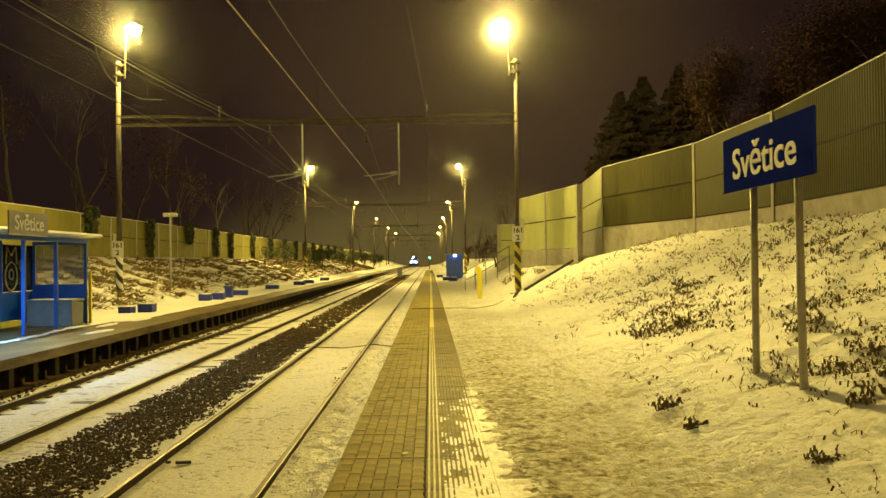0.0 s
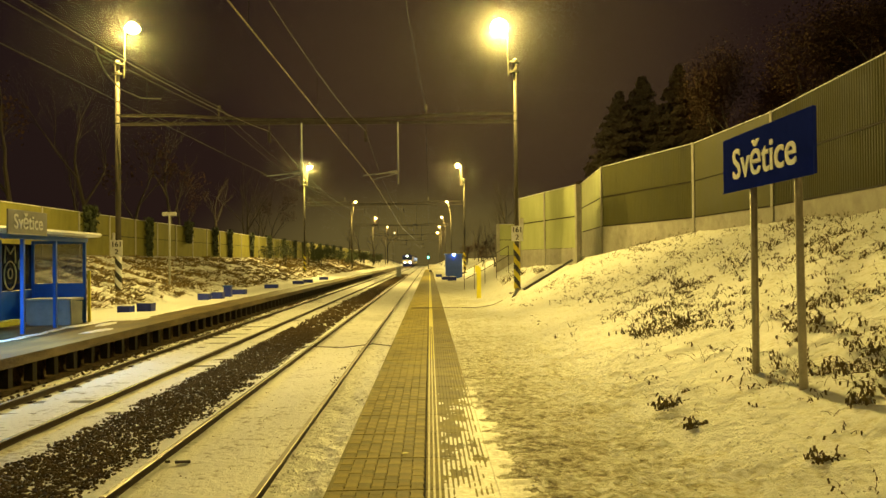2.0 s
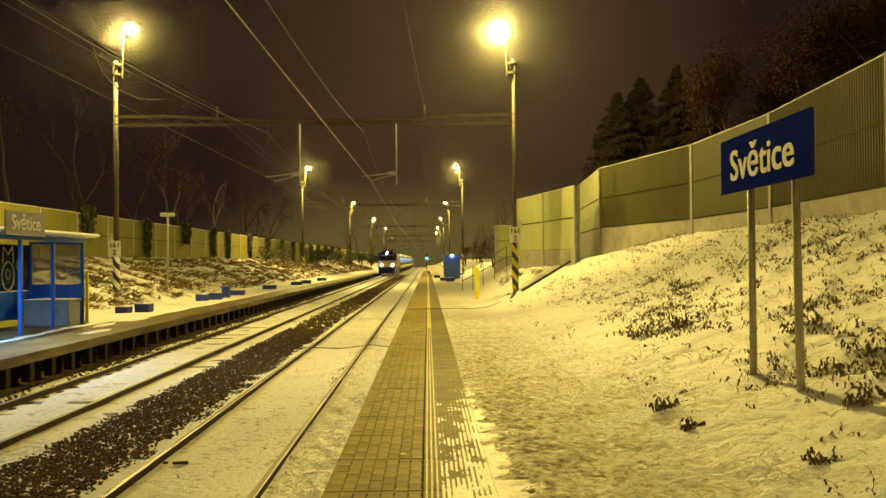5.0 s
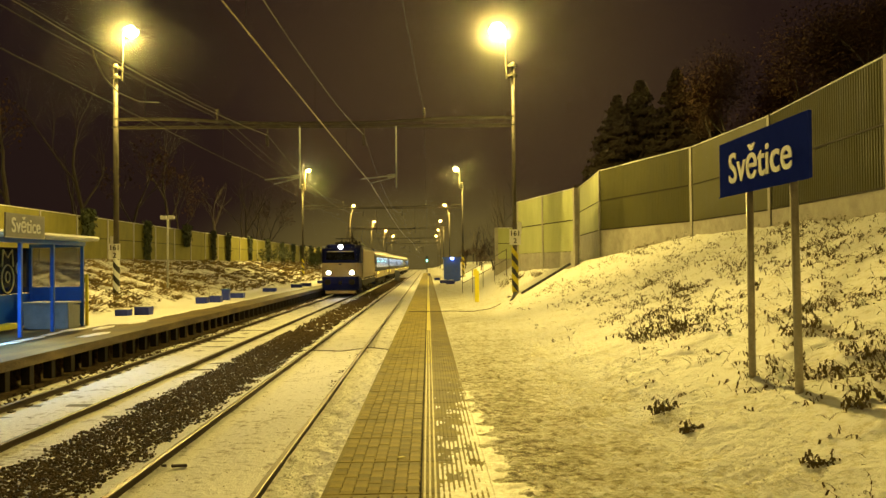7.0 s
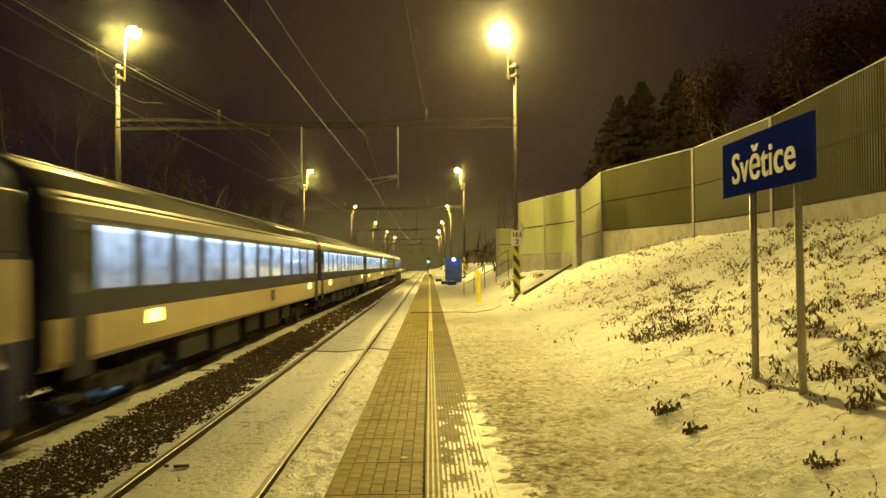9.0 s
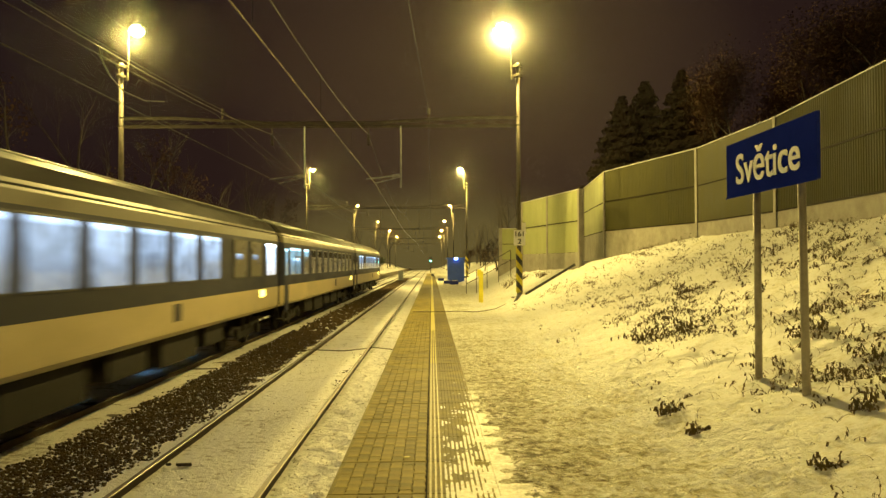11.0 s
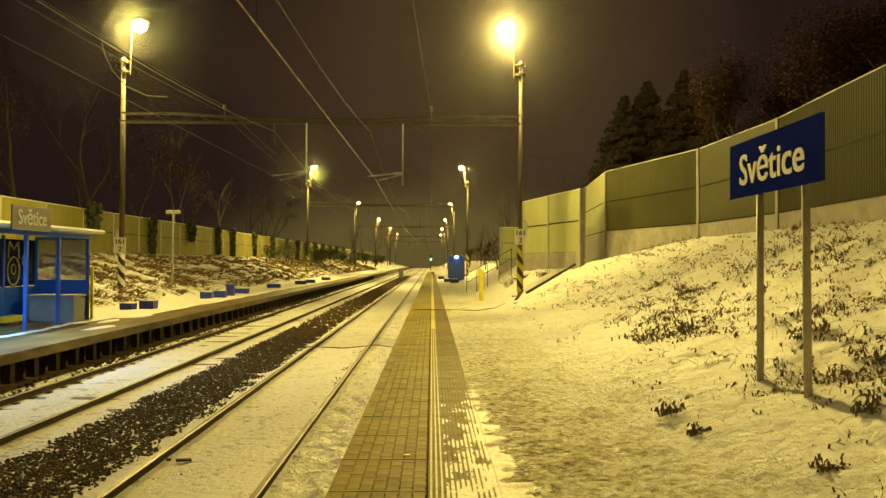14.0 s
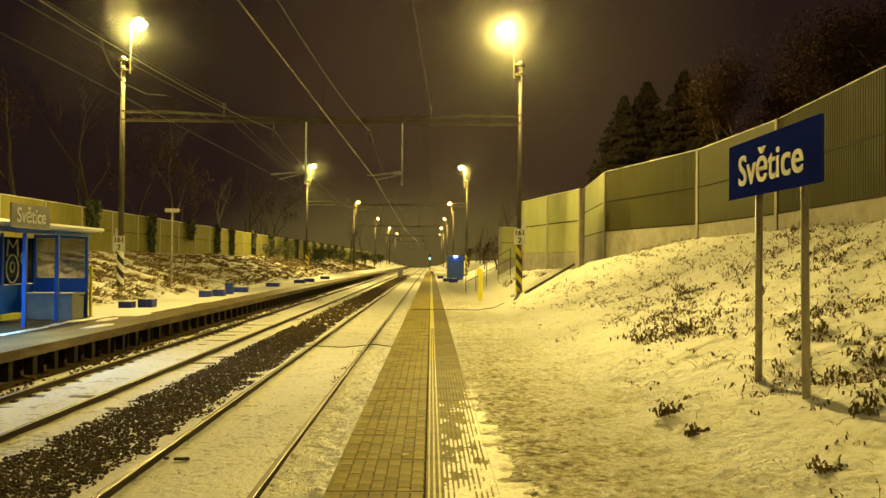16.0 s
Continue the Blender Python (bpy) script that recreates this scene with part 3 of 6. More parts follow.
# ---- masts, gantries, wires ----
def build_mast(x, y, side, base_z, plate, lit=True, detail=True):
    """A round steel mast with striped foot, lamp bracket and luminaire. side: where the lamp hangs over (+1 right, -1 left)."""
    mast = thing("lamp_mast", "tall steel catenary mast with a glowing yellow lamp on top", "mast", pose(x, y, 0), "masts along the line")
    # far poles get the darker steel to imitate their fading in fog
    part("pole", rod(bmesh.new(), (0, 0, base_z - 0.3), (0, 0, 9.9), (0.115 if side > 0 else 0.095) if y < 50 else 0.10, (0.088 if side > 0 else 0.066) if y < 50 else 0.065, 14), MAST_STEEL if y < 50 else GANTRY_STEEL, mast, smooth=True)
    part("foot", boxed(-0.3, 0.3, -0.3, 0.3, base_z - 0.5, base_z + 0.12, 0.03), CONCRETE_DARK, mast, "dark concrete foot")
    part("bracket_tube", rod(bmesh.new(), (side * 0.26, 0, 9.2), (side * 0.31, 0, 11.15), 0.034, 0.03, 8), GANTRY_STEEL, mast)
    for z in (9.35, 9.75):
        bm = rod(bmesh.new(), (0, 0, z - 0.05), (0, 0, z + 0.05), 0.19, seg=12)
        box(bm, 0, side * 0.28, -0.04, 0.04, z - 0.03, z + 0.03)
        part("clamp", bm, GANTRY_STEEL, mast)
    bm = bmesh.new()
    prism(bm, ((-0.17, 0), (0.17, 0), (0.15, 0.08), (0.06, 0.14), (-0.06, 0.14), (-0.15, 0.08)), [lambda u, v, k=k, s=s: (side * (0.26 + k), u * s, 11.22 + v * s + 0.06 * k) for k, s in ((0, 0.5), (0.1, 1), (0.62, 1), (0.72, 0.6))])
    part("luminaire", bm, GANTRY_STEEL, mast, "grey lamp housing")
    # right-hand lenses are enlarged so their shape takes in the lamp's glare
    bm = bmesh.new()
    bmesh.ops.create_uvsphere(bm, u_segments=16, v_segments=10, radius=1, matrix=Matrix.LocRotScale((side * 0.62, 0, 11.2), None, (0.29, 0.27, 0.24) if side > 0 else (0.35, 0.32, 0.30)))
    if y > 50:
        bmesh.ops.scale(bm, vec=(0.72,) * 3 if y < 100 else (0.5,) * 3, space=Matrix.Translation((-side * 0.62, 0, -11.2)), verts=bm.verts)
    part("lamp_lens", bm, LAMP_GLASS, mast, "glowing yellow lens", smooth=True)
    if detail:
        for k in range(7):
            z0 = base_z + 0.15 + k * 0.26
            bm = bmesh.new()
            n = 16
            lo, hi = [], []
            for i in range(n + 1):
                a = 2 * math.pi * i / n
                tilt = -0.17 * math.cos(a)
                lo.append(bm.verts.new((0.135 * math.cos(a), 0.135 * math.sin(a), z0 + tilt)))
                hi.append(bm.verts.new((0.135 * math.cos(a), 0.135 * math.sin(a), z0 + 0.26 + tilt)))
            for i in range(n):
                bm.faces.new((lo[i], lo[i + 1], hi[i + 1], hi[i]))
            part("warning_stripe", bm, BLACK if k % 2 else WHITE if side > 0 and y < 50 else YELLOW_LINE, mast)
    if plate:
        pz = 2.37 if side > 0 else 2.80
        board = part("distance_plate", boxed(-0.23, 0.23, -0.19, -0.17, pz - 0.31, pz + 0.31, 0.006), WHITE, mast, "white distance plate with black numerals")
        text_part("161", 0.29, pose(0, -0.195, pz + 0.14, 90), BLACK, board, "numerals")
        text_part("2", 0.29, pose(0, -0.195, pz - 0.16, 90), BLACK, board, "numerals")
        part("plate_back", boxed(-side * 0.14, -side * 0.3, 0.15, 0.2, pz + 0.15, pz + 0.62, 0.004), WHITE, mast)
    return mast


build_mast(MAST_LEFT, 33.0, 1, 0.2, True)
build_mast(MAST_RIGHT, 33.0, -1, 0.3, True)
# supposed, unseen masts carrying the row on behind the camera
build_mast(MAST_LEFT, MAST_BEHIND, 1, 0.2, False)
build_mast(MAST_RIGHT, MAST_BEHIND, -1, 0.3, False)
for my in MAST_YS[1:]:
    build_mast(MAST_LEFT, my, 1, 0.3, False, detail=my < 100)
    build_mast(MAST_RIGHT, my, -1, 0.4, False, detail=my < 100)


def build_gantry(y, z, detail):
    g = thing("gantry", "lattice steel gantry carrying insulators over both tracks", "gantry", pose(0, y, 0), "gantries over the line")
    x0, x1 = MAST_LEFT, MAST_RIGHT
    n = 22

    def depth(i):
        return 0.34 - 0.20 * min(1, max(0, min(i, n - i) - 3) / 5)
    for dy in (-0.2, 0.2):
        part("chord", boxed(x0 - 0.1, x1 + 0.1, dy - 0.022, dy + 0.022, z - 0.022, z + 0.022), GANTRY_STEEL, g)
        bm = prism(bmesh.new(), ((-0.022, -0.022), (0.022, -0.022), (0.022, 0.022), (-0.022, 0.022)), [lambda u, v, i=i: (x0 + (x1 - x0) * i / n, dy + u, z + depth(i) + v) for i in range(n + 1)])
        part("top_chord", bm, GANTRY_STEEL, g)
    bm = bmesh.new()
    for i in range(n):
        a, b = x0 + (x1 - x0) * i / n, x0 + (x1 - x0) * (i + 1) / n
        lo, hi = (z, z + depth(i + 1)) if i % 2 else (z + depth(i), z)
        for dy in (-0.2, 0.2):
            rod(bm, (a, dy, lo), (b, dy, hi), 0.011, seg=5, cap=False)
        rod(bm, (a, -0.2, z + depth(i)), (b, 0.2, z + depth(i + 1)), 0.011, seg=5, cap=False)
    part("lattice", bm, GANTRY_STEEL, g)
    for tx, s in ((TRACK_NEAR, 1), (TRACK_FAR, 1)):
        tube = tx + s * 1.30
        # past the first gantry a darker colour paints in the dimming by fog
        part("drop_tube", rod(bmesh.new(), (tube, 0, z), (tube, 0, 4.85), 0.03, seg=8), GALVANISED if detail else GANTRY_STEEL, g)
        bm = bmesh.new()
        rod(bm, (tube, 0, 5.35), (tx - 0.1, 0, 5.2), 0.022, seg=6)
        rod(bm, (tube, 0, 5.28), (tx + 0.25, 0, 5.02), 0.015, seg=6)
        rod(bm, (tube - 0.05, 0, 5.35), (tube - 0.35, 0, 5.31), 0.06, seg=8)
        part("steady_arm", bm, GALVANISED if detail else GANTRY_STEEL, g)
        bm = bmesh.new()
        rod(bm, (tx, 0, z), (tx, 0, z - 0.35), 0.02, seg=6)
        for k in range(5):
            rod(bm, (tx, 0, z - 0.36 - k * 0.09), (tx, 0, z - 0.41 - k * 0.09), 0.075, 0.045, 8)
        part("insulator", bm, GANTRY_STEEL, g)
    for px in (-8.4, -0.1):
        bm = rod(bmesh.new(), (px, 0, z + 0.12), (px, 0, z + 0.5), 0.03, seg=6)
        for k in range(3):
            rod(bm, (px, 0, z + 0.5 + k * 0.08), (px, 0, z + 0.56 + k * 0.08), 0.085, 0.05, 8)
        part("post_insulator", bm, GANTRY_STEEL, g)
    return g


GANTRY_Z = 7.33
for i, my in enumerate(MAST_YS[:5]):
    build_gantry(my, GANTRY_Z, i == 0)


def wire(name, pts, r, label, group="overhead wires", mat=None):
    pts = [Vector(p) for i, p in enumerate(pts) if i == 0 or (Vector(p) - Vector(pts[i - 1])).length > 1e-4]
    bm = bmesh.new()
    rings = []
    for i, p in enumerate(pts):
        d = pts[min(i + 1, len(pts) - 1)] - pts[max(i - 1, 0)]
        q = d.to_track_quat("Y", "Z").to_matrix()
        rings.append([bm.verts.new(p + q @ Vector((r * math.cos(1.2566 * k), 0, r * math.sin(1.2566 * k)))) for k in range(5)])
    for a, b in zip(rings, rings[1:]):
        for k in range(5):
            bm.faces.new((a[k], a[(k + 1) % 5], b[(k + 1) % 5], b[k]))
    return tagged(part(name, bm, mat or WIRE), label, "wire", group)


def sag_points(x0, x1, y0, y1, z, dip, n=14):
    return [(x0 + (x1 - x0) * i / n, y0 + (y1 - y0) * i / n, z - dip * 4 * (i / n) * (1 - i / n)) for i in range(n + 1)]


STATIONS = (MAST_BEHIND,) + MAST_YS
for tx in (TRACK_NEAR, TRACK_FAR):
    contact, carrier = [], []
    for k, (a, b) in enumerate(zip(STATIONS, STATIONS[1:])):
        za = 0.22 if k % 2 else -0.22
        contact += sag_points(tx + za, tx - za, a, b, 5.08, 0.02, 4)
        carrier += sag_points(tx, tx, a, b, 7.0, 1.12)
    # same wire, bright near and dark far, painting in how lamplight catches it
    wire("contact_wire", contact, 0.0105 if tx > -5 else 0.0085, "grooved copper contact wire above a track", mat=COPPER if tx > -5 else GANTRY_STEEL)
    wire("messenger_wire", carrier, 0.009, "sagging messenger wire above a track")
    bm = bmesh.new()
    for a, b in zip(STATIONS[:3], STATIONS[1:]):
        for i in range(1, 7):
            k = i / 7
            rod(bm, (tx, a + (b - a) * k, 5.07), (tx, a + (b - a) * k, 7.0 - 4.48 * k * (1 - k)), 0.005, seg=4, cap=False)
    tagged(part("droppers", bm, GANTRY_STEEL), "thin droppers between messenger and contact wire", "wire", "overhead wires", "stuff")
for fx, near, up in ((-8.4, -8.6, 0.66), (-8.65, -8.9, 0.50), (-0.1, -1.3, 0.66)):
    pts = []
    for a, b in zip(STATIONS, STATIONS[1:]):
        pts += sag_points(near if a < 0 else fx, fx, a, b, GANTRY_Z + up, 0.75)
    wire("feeder_wire", pts, 0.011, "feeder cable strung along the gantries", mat=GANTRY_STEEL)
wire("jumper_cable", [(-8.45, 20.8, 7.42), (-8.45, 21.0, 7.1), (-8.45, 21.6, 6.75), (-8.45, 22.6, 6.55), (-8.45, 24.2, 6.62), (-8.45, 26.0, 6.95)], 0.014, "dark cable hanging in a loop by the mast")


# ---- specks added round the lamps to imitate their halo in fog ----
HALO_SPECKS = surface("halo_specks", (0.34, 0.33, 0.32), (0.40, 0.39, 0.38), 5, 0.8, 0, 0, spec=0.0)


def build_halo_specks(x, y, z, reach, count, size, seed):
    """Tiny flat specks that catch the lamp's light as a halo, thinning out away from the lamp."""
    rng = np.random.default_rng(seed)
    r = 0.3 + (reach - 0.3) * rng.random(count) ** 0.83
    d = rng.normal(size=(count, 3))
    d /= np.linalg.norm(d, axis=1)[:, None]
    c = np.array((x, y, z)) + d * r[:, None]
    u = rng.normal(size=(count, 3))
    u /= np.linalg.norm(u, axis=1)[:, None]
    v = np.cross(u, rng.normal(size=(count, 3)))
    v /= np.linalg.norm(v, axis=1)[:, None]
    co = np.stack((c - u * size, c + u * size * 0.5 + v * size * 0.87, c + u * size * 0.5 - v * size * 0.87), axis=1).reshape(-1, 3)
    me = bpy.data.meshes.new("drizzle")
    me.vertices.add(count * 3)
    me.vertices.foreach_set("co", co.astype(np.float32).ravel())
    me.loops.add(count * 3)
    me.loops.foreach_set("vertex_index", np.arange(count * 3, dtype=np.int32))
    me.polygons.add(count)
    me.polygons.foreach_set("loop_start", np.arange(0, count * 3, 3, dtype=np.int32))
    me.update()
    me.materials.append(HALO_SPECKS)
    tagged(new("drizzle", me), "tiny grey specks added round a mast lamp to imitate its halo in fog", "drizzle", "drizzle round the lamps", "stuff")


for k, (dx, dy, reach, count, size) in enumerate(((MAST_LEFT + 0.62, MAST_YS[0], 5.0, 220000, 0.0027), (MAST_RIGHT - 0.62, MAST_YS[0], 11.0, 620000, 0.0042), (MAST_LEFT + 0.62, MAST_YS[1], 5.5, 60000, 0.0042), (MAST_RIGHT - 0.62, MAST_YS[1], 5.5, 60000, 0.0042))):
    build_halo_specks(dx, dy - 0.45, 10.95, reach, count, size, 50 + k)


# ---- station signs ----
def build_sign_board(parent, w, h, lift=0.0):
    board = part("board", boxed(-0.02, 0.02, -w / 2, w / 2, lift, lift + h, 0.008), BLUE_SIGN, parent, "deep blue board with white letters")
    part("rim", boxed(-0.028, -0.022, -w / 2 - 0.012, w / 2 + 0.012, lift - 0.012, lift), BLUE_SIGN, board)
    part("back_channel", boxed(0.022, 0.05, -w / 2 + 0.1, w / 2 - 0.1, lift + 0.14, lift + 0.2), GALVANISED, board)
    return board


def build_station_sign():
    sign = thing("station_sign", "blue station name board on two leaning steel posts in the snow", "sign", pose(3.67, 8.92, 0.2, 0, 0, 0))
    w, h, lift = 2.38, 0.65, 2.36
    board = build_sign_board(sign, w, h, lift)
    text_part("Sv\u011btice", 0.50, Matrix.Translation((-0.026, 0, lift + 0.29)) @ Matrix.Rotation(radians(-90), 4, "Z") @ Matrix.Rotation(radians(90), 4, "X"), WHITE, board, squeeze=1.17)
    for by, ty in ((0.40, 0.45), (-0.80, -0.68)):
        part("post", rod(bmesh.new(), (0.04, by, -0.3), (-0.0 + 0.06, ty, lift + 0.35), 0.041, seg=14), POST_GREY, sign, "dull galvanised post", smooth=True)
    return sign


build_station_sign()


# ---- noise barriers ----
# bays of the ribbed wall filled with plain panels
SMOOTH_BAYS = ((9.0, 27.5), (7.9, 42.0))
# far bays take the paler panel, painting in light from the mast lamp
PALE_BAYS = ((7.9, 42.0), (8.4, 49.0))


def build_barrier(name, label, pts, z0, tiers, base_z, panel_mat, ribbed, group, post_w=0.16):
    """Posts at pts, panels of the given tier heights from z0 up, concrete base panel from base_z to z0."""
    wall = thing(name, label, "barrier", kind="structure")
    top = z0 + sum(tiers)
    for (xa, ya), (xb, yb) in zip(pts, pts[1:]):
        d = Vector((xb - xa, yb - ya, 0))
        n = d.length
        m = Matrix.Translation((xa, ya, 0)) @ Matrix.Rotation(math.atan2(d.y, d.x), 4, "Z")
        part("base_panel", boxed(0.05, n - 0.05, -0.06, 0.06, base_z, z0 - 0.006, 0.006), CONCRETE, wall, m=m)
        z = z0
        for t in tiers:
            bm = bmesh.new()
            if ribbed and (xa, ya) not in SMOOTH_BAYS:
                count = int(n / 0.115)
                outline = []
                for i in range(count):
                    u = 0.06 + (n - 0.12) * i / count
                    s = (n - 0.12) / count
                    outline += [(u, 0.043), (u + s * 0.42, 0.043), (u + s * 0.58, 0.06), (u + s * 0.84, 0.06)]
                front = [bm.verts.new((u, v, z + 0.006)) for u, v in outline]
                upper = [bm.verts.new((u, v, z + t - 0.006)) for u, v in outline]
                for i in range(len(outline) - 1):
                    bm.faces.new((front[i], front[i + 1], upper[i + 1], upper[i]))
                back = [bm.verts.new((u, -v, z + 0.006)) for u, v in outline]
                backu = [bm.verts.new((u, -v, z + t - 0.006)) for u, v in outline]
                for i in range(len(outline) - 1):
                    bm.faces.new((backu[i], backu[i + 1], back[i + 1], back[i]))
            else:
                box(bm, 0.05, n - 0.05, -0.06, 0.06, z + 0.008, z + t - 0.008, 0.012)
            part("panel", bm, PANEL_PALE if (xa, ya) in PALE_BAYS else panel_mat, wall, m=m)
            if ribbed or z > z0:
                part("joint", boxed(0.05, n - 0.05, -0.074, 0.074, z - 0.020, z + 0.020), POST_DARK, wall, "dark rubber joint", m=m)
            z += t
        part("snow_cap", boxed(0.0, n, -0.07, 0.07, top - 0.004, top + 0.02, 0.008), SNOW, wall, "thin line of snow on the top edge", m=m)
    for x, y in pts:
        bm = bmesh.new()
        w = post_w / 2
        box(bm, -w, w, -w - 0.02, -w + 0.0, base_z, top + 0.02)
        box(bm, -w, w, w, w + 0.02, base_z, top + 0.02)
        box(bm, -0.01, 0.01, -w, w, base_z, top + 0.02)
        i = pts.index((x, y))
        o = pts[min(i + 1, len(pts) - 1)]
        p = pts[max(i - 1, 0)]
        part("post", bm, CONCRETE, wall, "pale upright post", m=Matrix.Translation((x, y, 0)) @ Matrix.Rotation(math.atan2(o[1] - p[1], o[0] - p[0]), 4, "Z"))
    return wall


UPPER = [(8.0, -6.0), (8.2, 3.0), (8.45, 9.0), (8.75, 15.2), (9.19, 21.6), (9.0, 27.5), (7.35, 34.5), (7.9, 42.0), (8.4, 49.0)]
build_barrier("noise_barrier", "green ribbed noise barrier on a concrete base", [tuple(p) for p in reversed(UPPER)], 3.12, (1.22, 1.28), 1.6, PANEL, True, "")
build_barrier("noise_barrier", "pale green smooth noise barrier beside the stairs", [(4.45, 39.6), (5.15, 36.0), (5.9, 32.4)], 2.2, (1.25, 1.25), 1.2, PANEL_PALE, False, "")
build_barrier("noise_barrier", "pale green noise barrier further along the line", [(4.2, 50.0), (5.3, 50.25)], 2.0, (0.95, 0.95), 1.0, PANEL_PALE, False, "")
build_barrier("noise_barrier", "grey-green noise barrier overgrown with ivy on the far bank", [(-17.9, 10 + 4.0 * i) for i in range(60)], 2.2, (1.1, 1.1), 1.2, PANEL_LEFT, False, "")


# ---- passenger shelter ----
def build_shelter():
    sh = thing("passenger_shelter", "blue open-fronted platform shelter with a pale flat roof", "shelter")
    x0, x1, y0, y1 = -11.93, -10.32, 15.6, 24.8
    for y in (16.4, 18.6, 20.95, 22.75):
        part("front_post", boxed(x1 - 0.045, x1 + 0.045, y - 0.045, y + 0.045, 0, 2.42, 0.006), BLUE, sh)
    bm = bmesh.new()
    prism(bm, ((x0 - 0.15, 2.50), (x1 + 0.28, 2.56), (x1 + 0.36, 2.62), (x1 + 0.3, 2.68), (x0 - 0.15, 2.76)), [lambda u, v, y=y: (u, y, v) for y in (y0 - 0.3, y1 + 0.3)])
    part("roof", bm, WHITE, sh, "pale roof dusted with snow")
    part("roof_beam", boxed(x1 - 0.06, x1 + 0.05, y0, y1, 2.40, 2.52, 0.005), BLUE, sh)
    end = part("end_wall", boxed(x0, x1, y1 - 0.05, y1 + 0.01, 0.05, 1.18, 0.006), BLUE, sh)
    for px in (x0 + 0.04, x1 - 0.04):
        part("mullion", boxed(px - 0.04, px + 0.04, y1 - 0.06, y1 + 0.02, 0, 2.45, 0.005), BLUE, end)
    glass = part("end_glass", boxed(x0 + 0.08, x1 - 0.08, y1 - 0.024, y1 - 0.016, 1.185, 2.355), TINTED, end, "grimy tinted glass")
    glass.visible_shadow = False
    part("head_rail", boxed(x0, x1, y1 - 0.05, y1 + 0.01, 2.36, 2.46, 0.005), BLUE, end)
    back = part("back_wall", boxed(x0 - 0.04, x0 + 0.02, y0, y1, 0.05, 1.0, 0.006), BLUE, sh)
    for i in range(5):
        a = y0 + i * (y1 - y0) / 5
        part("back_panel", boxed(x0 - 0.02, x0, a + 0.05, a + (y1 - y0) / 5 - 0.05, 1.02, 2.35, 0.004), BODY_BLUE if i != 4 else GLASS_DARK, back)
        part("mullion", boxed(x0 - 0.05, x0 + 0.03, a - 0.04, a + 0.04, 0, 2.45, 0.005), BLUE, back)
    bm = bmesh.new()
    for k, (cy, cz, r) in enumerate(((23.45, 1.45, 0.33), (23.45, 1.5, 0.12), (24.1, 1.75, 0.16))):
        n = 28
        for i in range(n):
            a, b = 2 * math.pi * i / n, 2 * math.pi * (i + 1) / n
            rod(bm, (x0 + 0.03, cy + r * math.cos(a), cz + r * 1.2 * math.sin(a)), (x0 + 0.03, cy + r * math.cos(b), cz + r * 1.2 * math.sin(b)), 0.022, seg=5, cap=False)
    for pa, pb in (((23.15, 1.8), (23.2, 2.28)), ((23.2, 2.28), (23.45, 2.05)), ((23.45, 2.05), (23.7, 2.28)), ((23.7, 2.28), (23.75, 1.8))):
        rod(bm, (x0 + 0.03, pa[0], pa[1]), (x0 + 0.03, pb[0], pb[1]), 0.022, seg=5)
    part("graffiti", bm, YELLOW_WORN, back, "yellow spray-painted loops")
    part("yellow_step", boxed(x0 + 0.15, x0 + 0.5, 21.6, 23.3, 0.08, 0.22, 0.01), YELLOW, sh, "low yellow board")
    bench = part("bench", boxed(x0 + 0.1, x0 + 0.5, y0 + 0.6, 21.4, 0.42, 0.48, 0.01), YELLOW_LINE, sh, "yellowish bench board")
    for by in (16.6, 18.6, 21.0):
        part("bench_leg", boxed(x0 + 0.12, x0 + 0.46, by - 0.03, by + 0.03, 0, 0.42), BLACK, bench)
    part("tube_light", rod(bmesh.new(), (x1 - 0.2, 17.0, 2.38), (x1 - 0.2, 18.4, 2.38), 0.025, seg=8), SHELTER_TUBE, sh, "cold white tube light")
    part("yellow_edge", boxed(x1 + 0.02, x1 + 0.10, y1 + 0.02, y1 + 0.10, 0, 1.55, 0.01), YELLOW, sh, "yellow edge strip")
    data = bpy.data.lights.new("shelter_light", "AREA")
    data.shape, data.size, data.size_y, data.energy, data.color = "RECTANGLE", 0.12, 1.4, 330, (0.24, 0.60, 1.0)
    ob = new("shelter_light", data)
    ob.matrix_world = look((x1 - 0.2, 17.7, 2.34), (x1 - 0.1, 17.7, 0)) @ Matrix.Rotation(radians(90), 4, "Z")
    bin_ = thing("grit_bin", "grey grit bin with a sloping lid inside the shelter", "bin", pose(-10.95, 24.1, 0))
    bm = bmesh.new()
    prism(bm, ((-0.36, 0.0), (0.36, 0.0), (0.40, 0.66), (-0.40, 0.72)), [lambda u, v, x=x, s=s: (x, u * s, v) for x, s in ((-0.64, 1), (0.64, 1))])
    part("bin_body", bm, GREY_BOX, bin_)
    part("bin_lid", boxed(-0.67, 0.67, -0.45, 0.43, 0.70, 0.77, 0.02), GREY_BOX, bin_)
    name = thing("station_sign", "station name board on the shelter roof edge, lamp sheen painted as grey", "sign", pose(-9.93, 20.42, 2.52))
    board = part("board", boxed(-0.02, 0.02, -0.98, 0.98, 0, 0.56, 0.008), SIGN_SHEEN, name)
    part("rim", boxed(-0.02, 0.02, -1.0, 1.0, -0.03, -0.002), GALVANISED, board)
    text_part("Sv\u011btice", 0.50, Matrix.Translation((0.026, 0, 0.26)) @ Matrix.Rotation(radians(90), 4, "Z") @ Matrix.Rotation(radians(90), 4, "X"), WHITE, board)
    for py in (-0.7, 0.7):
        part("bracket", boxed(-0.06, -0.022, py - 0.03, py + 0.03, -0.02, 0.5), GALVANISED, name)


build_shelter()


